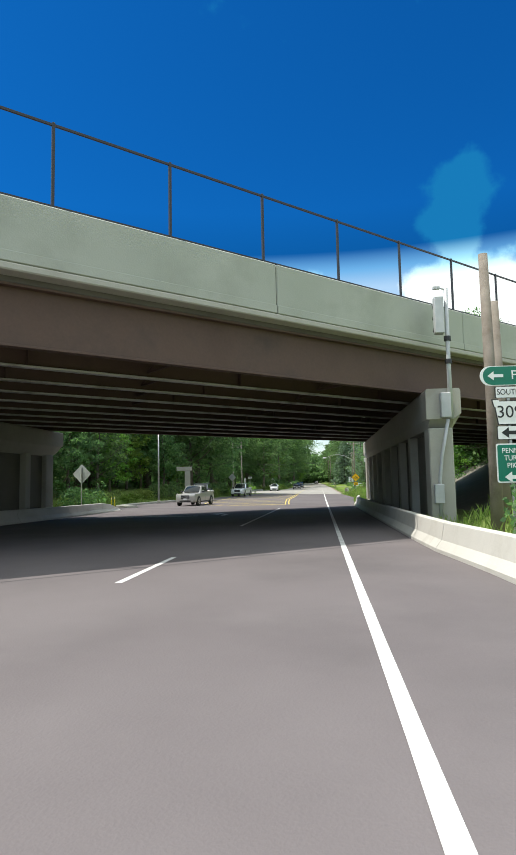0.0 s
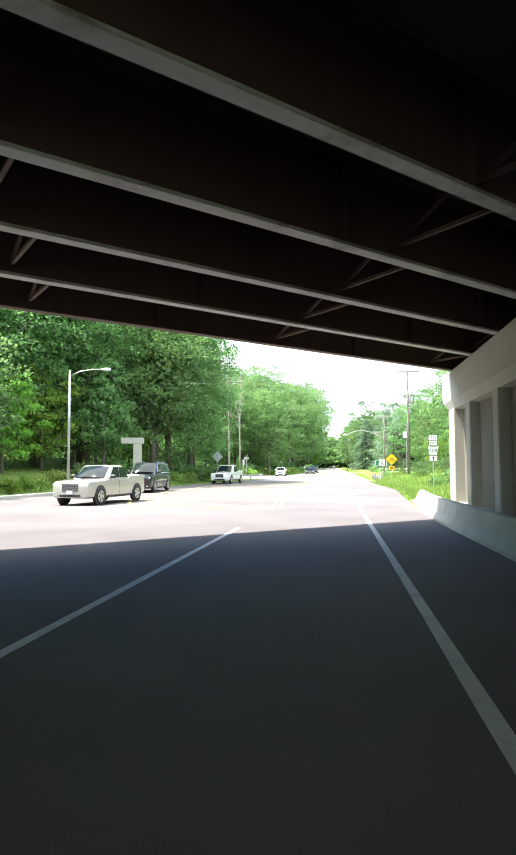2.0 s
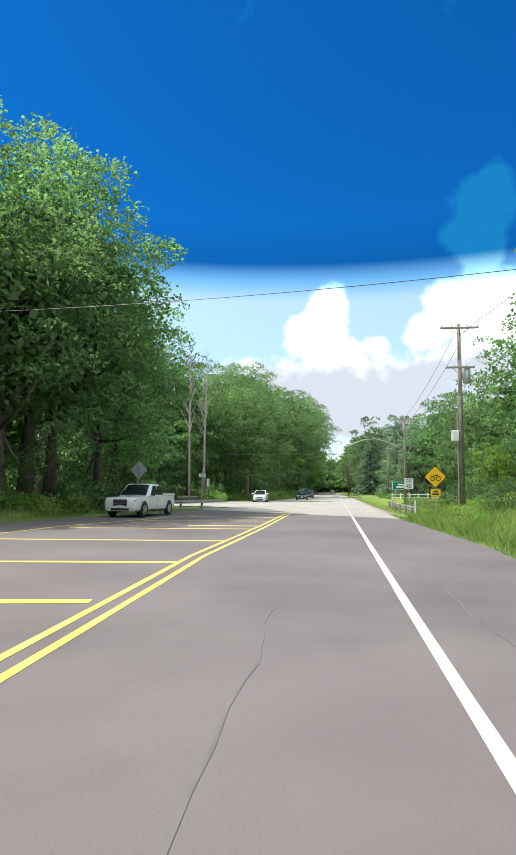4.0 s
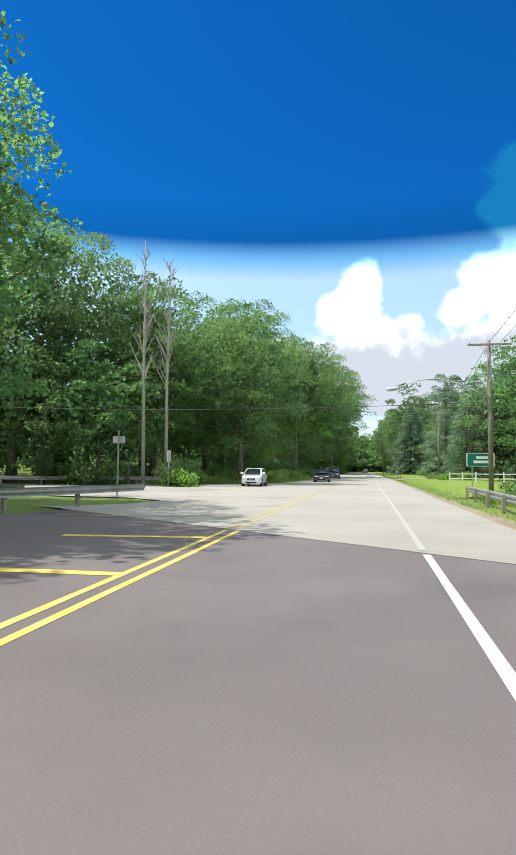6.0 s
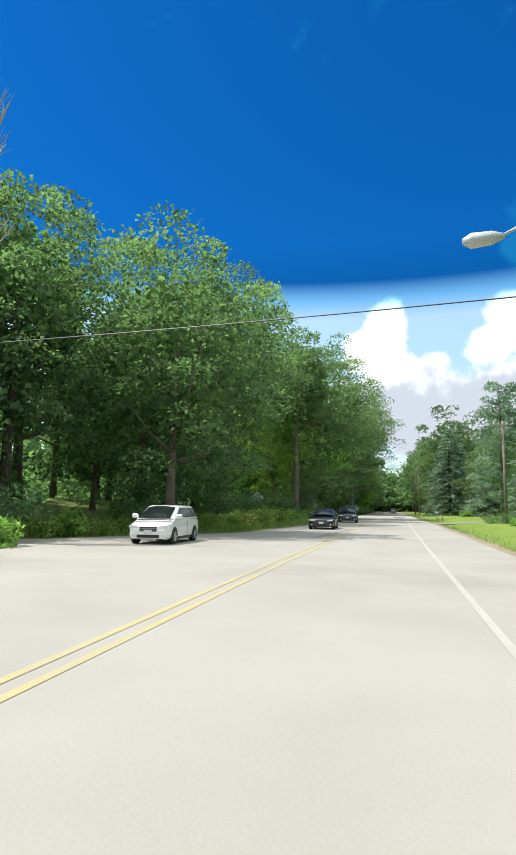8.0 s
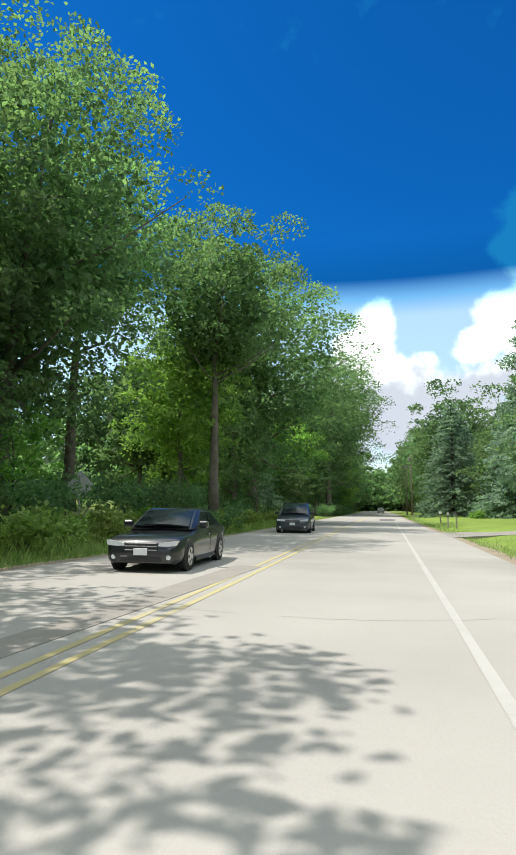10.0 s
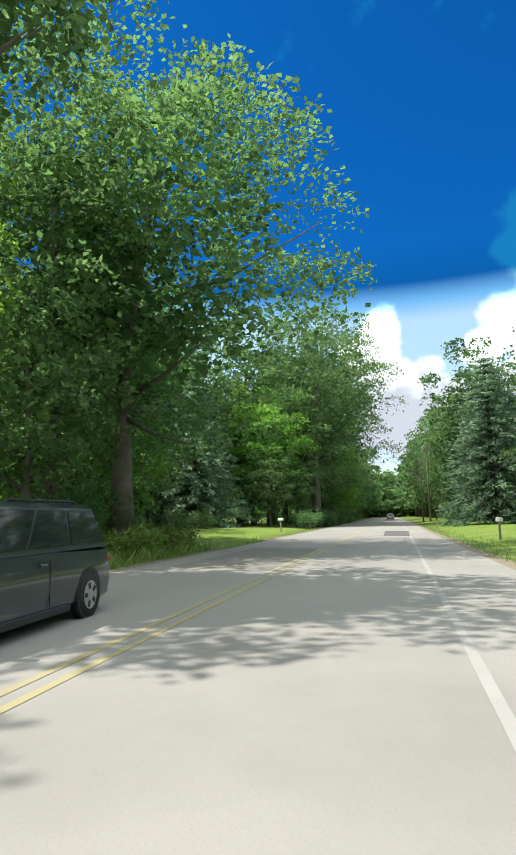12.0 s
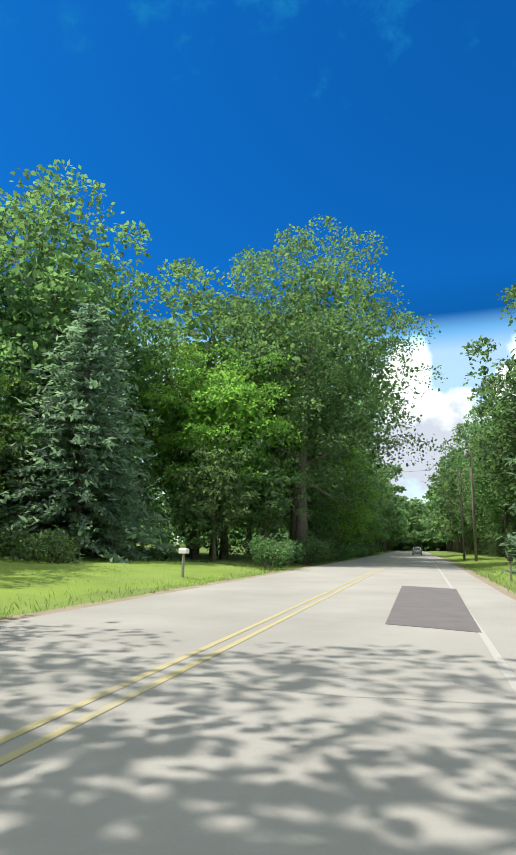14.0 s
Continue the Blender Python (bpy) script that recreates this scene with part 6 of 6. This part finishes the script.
        part("tailgate", Geo().box(-w * 0.9, w * 0.9, 0.475 * L, 0.497 * L, tail - 0.3, tail + 0.07, 0.02), paint, s)
    if kind in ("suv", "van"):
        for sd in (-1, 1):
            part("roof_rail", Geo().tube([(sd * wt * 0.82, yr0 + 0.35, H - 0.03), (sd * wt * 0.82, yr0 + 0.5, H + 0.04), (sd * wt * 0.82, yr1 - 0.5, H + 0.04), (sd * wt * 0.82, yr1 - 0.35, H - 0.03)], 0.02, 6), CHROME if kind == "suv" else BLACK_TRIM, s)
    return s


def at_road(x, y, turn=0.0):
    return Matrix.Translation((x, y, grade(y) + 0.01)) @ Matrix.Rotation(radians(turn), 4, "Z")


# ---- placing them ----
guide_sign_bridge()
utility_pole(4.95, 15.6, 8.0, 0.17, "rough brown wooden pole cut short beside the road", box=None)
utility_pole(5.75, 17.6, 7.3, 0.17, "short weathered wooden pole near the bridge")
pole_signal()
route_sign_to()
warning_sign()
speed_sign()
green_sign()
concrete_tee()
back_sign(-14.9, 37.5, 2.9, "diamond", "grey back of a diamond warning sign on a post")
back_sign(-13.7, 95.9, 2.9, "diamond", "grey back of a diamond warning sign by a guardrail")
back_sign(-12.6, 111.0, 2.9, "wide", "small grey sign on a thin post at the side road")
back_sign(-15.6, 127.4, 2.4, "small", "narrow white sign on a post by the side road")
back_sign(-12.4, 161.0, 2.3, "diamond", "grey back of a diamond sign among the shrubs")
street_lamp(-17.3, 64.7, 8.2, 2.2)
for x, y in ((-17.3, 50.5), (-16.5, 47.5)):
    delineator(x, y, 1.05, DELINEATOR, "yellow plastic delineator post at the kerb")
for x, y in ((-17.0, 72), (-16.3, 80)):
    delineator(x, y, 1.0, WHITE_METAL, "white marker post on the grass edge")
delineator(4.6, 91.5, 1.15, WHITE_METAL, "white marker post at the road edge")
guardrail("guardrail", [(4.85, 93.5), (4.9, 105), (5.25, 116), (6.1, 121)], "weathered steel guardrail along tall weeds", 0.55)
guardrail("guardrail", [(-13.4, 93), (-12.7, 96.5), (-10.8, 103), (-9.9, 107.8)], "weathered steel guardrail at the corner of a side road", 0.68)
guardrail("guardrail", [(-62, 109.8), (-30, 108.6), (-15.5, 107.2)], "long steel guardrail along a side road", 0.6)
guardrail("guardrail", [(-60, 126.2), (-27, 127.4), (-17, 133.5)], "steel guardrail beside the woods at a side road", 0.6)
utility_pole(7.95, 94.8, 12.5, 0.16, "tall wooden utility pole with crossarms and equipment", arms=((12.2, 2.4), (9.6, 1.8)), tank=(9.1, 1), box=5.2)
utility_pole(7.3, 121.0, 9.6, 0.16, "wooden utility pole with a crossarm and street lamp", arms=((9.3, 2.6),), lamp=(6.45, 5.6))
utility_pole(9.4, 168.3, 9.8, 0.15, "dark wooden utility pole on the lawn", arms=((9.4, 1.8),))
utility_pole(5.3 + bend(268), 268, 13.0, 0.16, "tall utility pole with a transformer by the trees", tank=(11.9, -1))
utility_pole(4.6 + bend(276), 276, 11.2, 0.15, "wooden utility pole with a side arm", arms=((10.8, 2.0),))
for a, b, sg in (((7.95, 94.8, 12.4), (7.3, 121, 9.5), 0.5), ((8.6, 94.7, 12.4), (8.0, 121, 9.5), 0.5), ((7.3, 121, 9.5), (9.4, 168.3, 9.6), 0.7), ((7.9, 94.8, 8.0), (7.3, 121, 7.0), 0.5), ((7.3, 121, 6.6), (9.4, 168.3, 7.6), 0.7),
                 ((9.4, 168.3, 9.5), (5.3 + bend(268), 268, 10.8), 1.4), ((9.4, 168.3, 7.6), (5.3 + bend(268), 268, 8.4), 1.4), ((-32, 123.5, 6.2), (7.3, 121, 5.75), 0.4), ((-26, 80, 9.6), (12, 76, 9.7), 0.6),
                 ((5.3 + bend(268), 268, 10.5), (-14, 262, 9.6), 0.5), ((5.3 + bend(268), 268, 10.6), (4.0 + bend(330), 330, 10), 0.8), ((7.95, 94.8, 11.8), (12, 50, 11.5), 0.5)):
    wire(a, b, sg, 0.014, "thin dark overhead utility wire")
mailbox(5.0, 186.0, 6, BLACK_TRIM, "dark roadside mailbox on a wooden post", 1.1)
mailbox(4.6, 188.2, -4, GREY_METAL, "grey metal mailbox on a wooden post", 1.05)
mailbox(5.15, 201.6, 10, WHITE_METAL, "white mailbox on a leaning post by the lawn", 1.0)
mailbox(3.7, 229.5, 0, BLACK_TRIM, "dark mailbox on a wooden post at a drive", 1.0)
mailbox(-10.6, 223.6, 60, WHITE_METAL, "white mailbox on a post at the lawn edge", 1.12)
rail_fence(8.5, 150, 16, 146)

SILVER, WHITE_CAR = car_paint("silver_paint", (0.42, 0.40, 0.37)), car_paint("white_paint", (0.80, 0.80, 0.80))
BLACK_CAR, NAVY, GREY_CAR = car_paint("black_paint", (0.012, 0.013, 0.016)), car_paint("dark_blue_grey_paint", (0.03, 0.037, 0.05)), car_paint("grey_paint", (0.014, 0.016, 0.019))
vehicle("pickup_truck", "silver pickup truck with an open bed on the road", "pickup", 5.5, 1.95, 1.82, SILVER, at_road(-11.2, 55.5, -8))
vehicle("suv", "large dark grey sport utility vehicle with chrome grille", "suv", 5.6, 2.08, 2.08, GREY_CAR, at_road(-13.5, 69.6, 2))
vehicle("pickup_truck", "white pickup truck on the opposite lane", "pickup", 5.7, 2.0, 1.88, WHITE_CAR, at_road(-11.4, 89.9, -6))
vehicle("hatchback", "small white hatchback car on pale pavement", "hatch", 4.1, 1.70, 1.52, WHITE_CAR, at_road(-9.8, 133.2, 2))
vehicle("sedan", "black sedan with chrome grille on the opposite lane", "sedan", 4.6, 1.80, 1.44, BLACK_CAR, at_road(-5.6, 153.6, 2))
vehicle("minivan", "dark blue-grey minivan on the opposite lane", "van", 5.1, 1.98, 1.75, NAVY, at_road(-5.6, 175.6, 3))
vehicle("sedan", "silver car driving ahead on the far road", "hatch", 4.5, 1.80, 1.6, SILVER, at_road(-1.0 + bend(325), 325, 181))
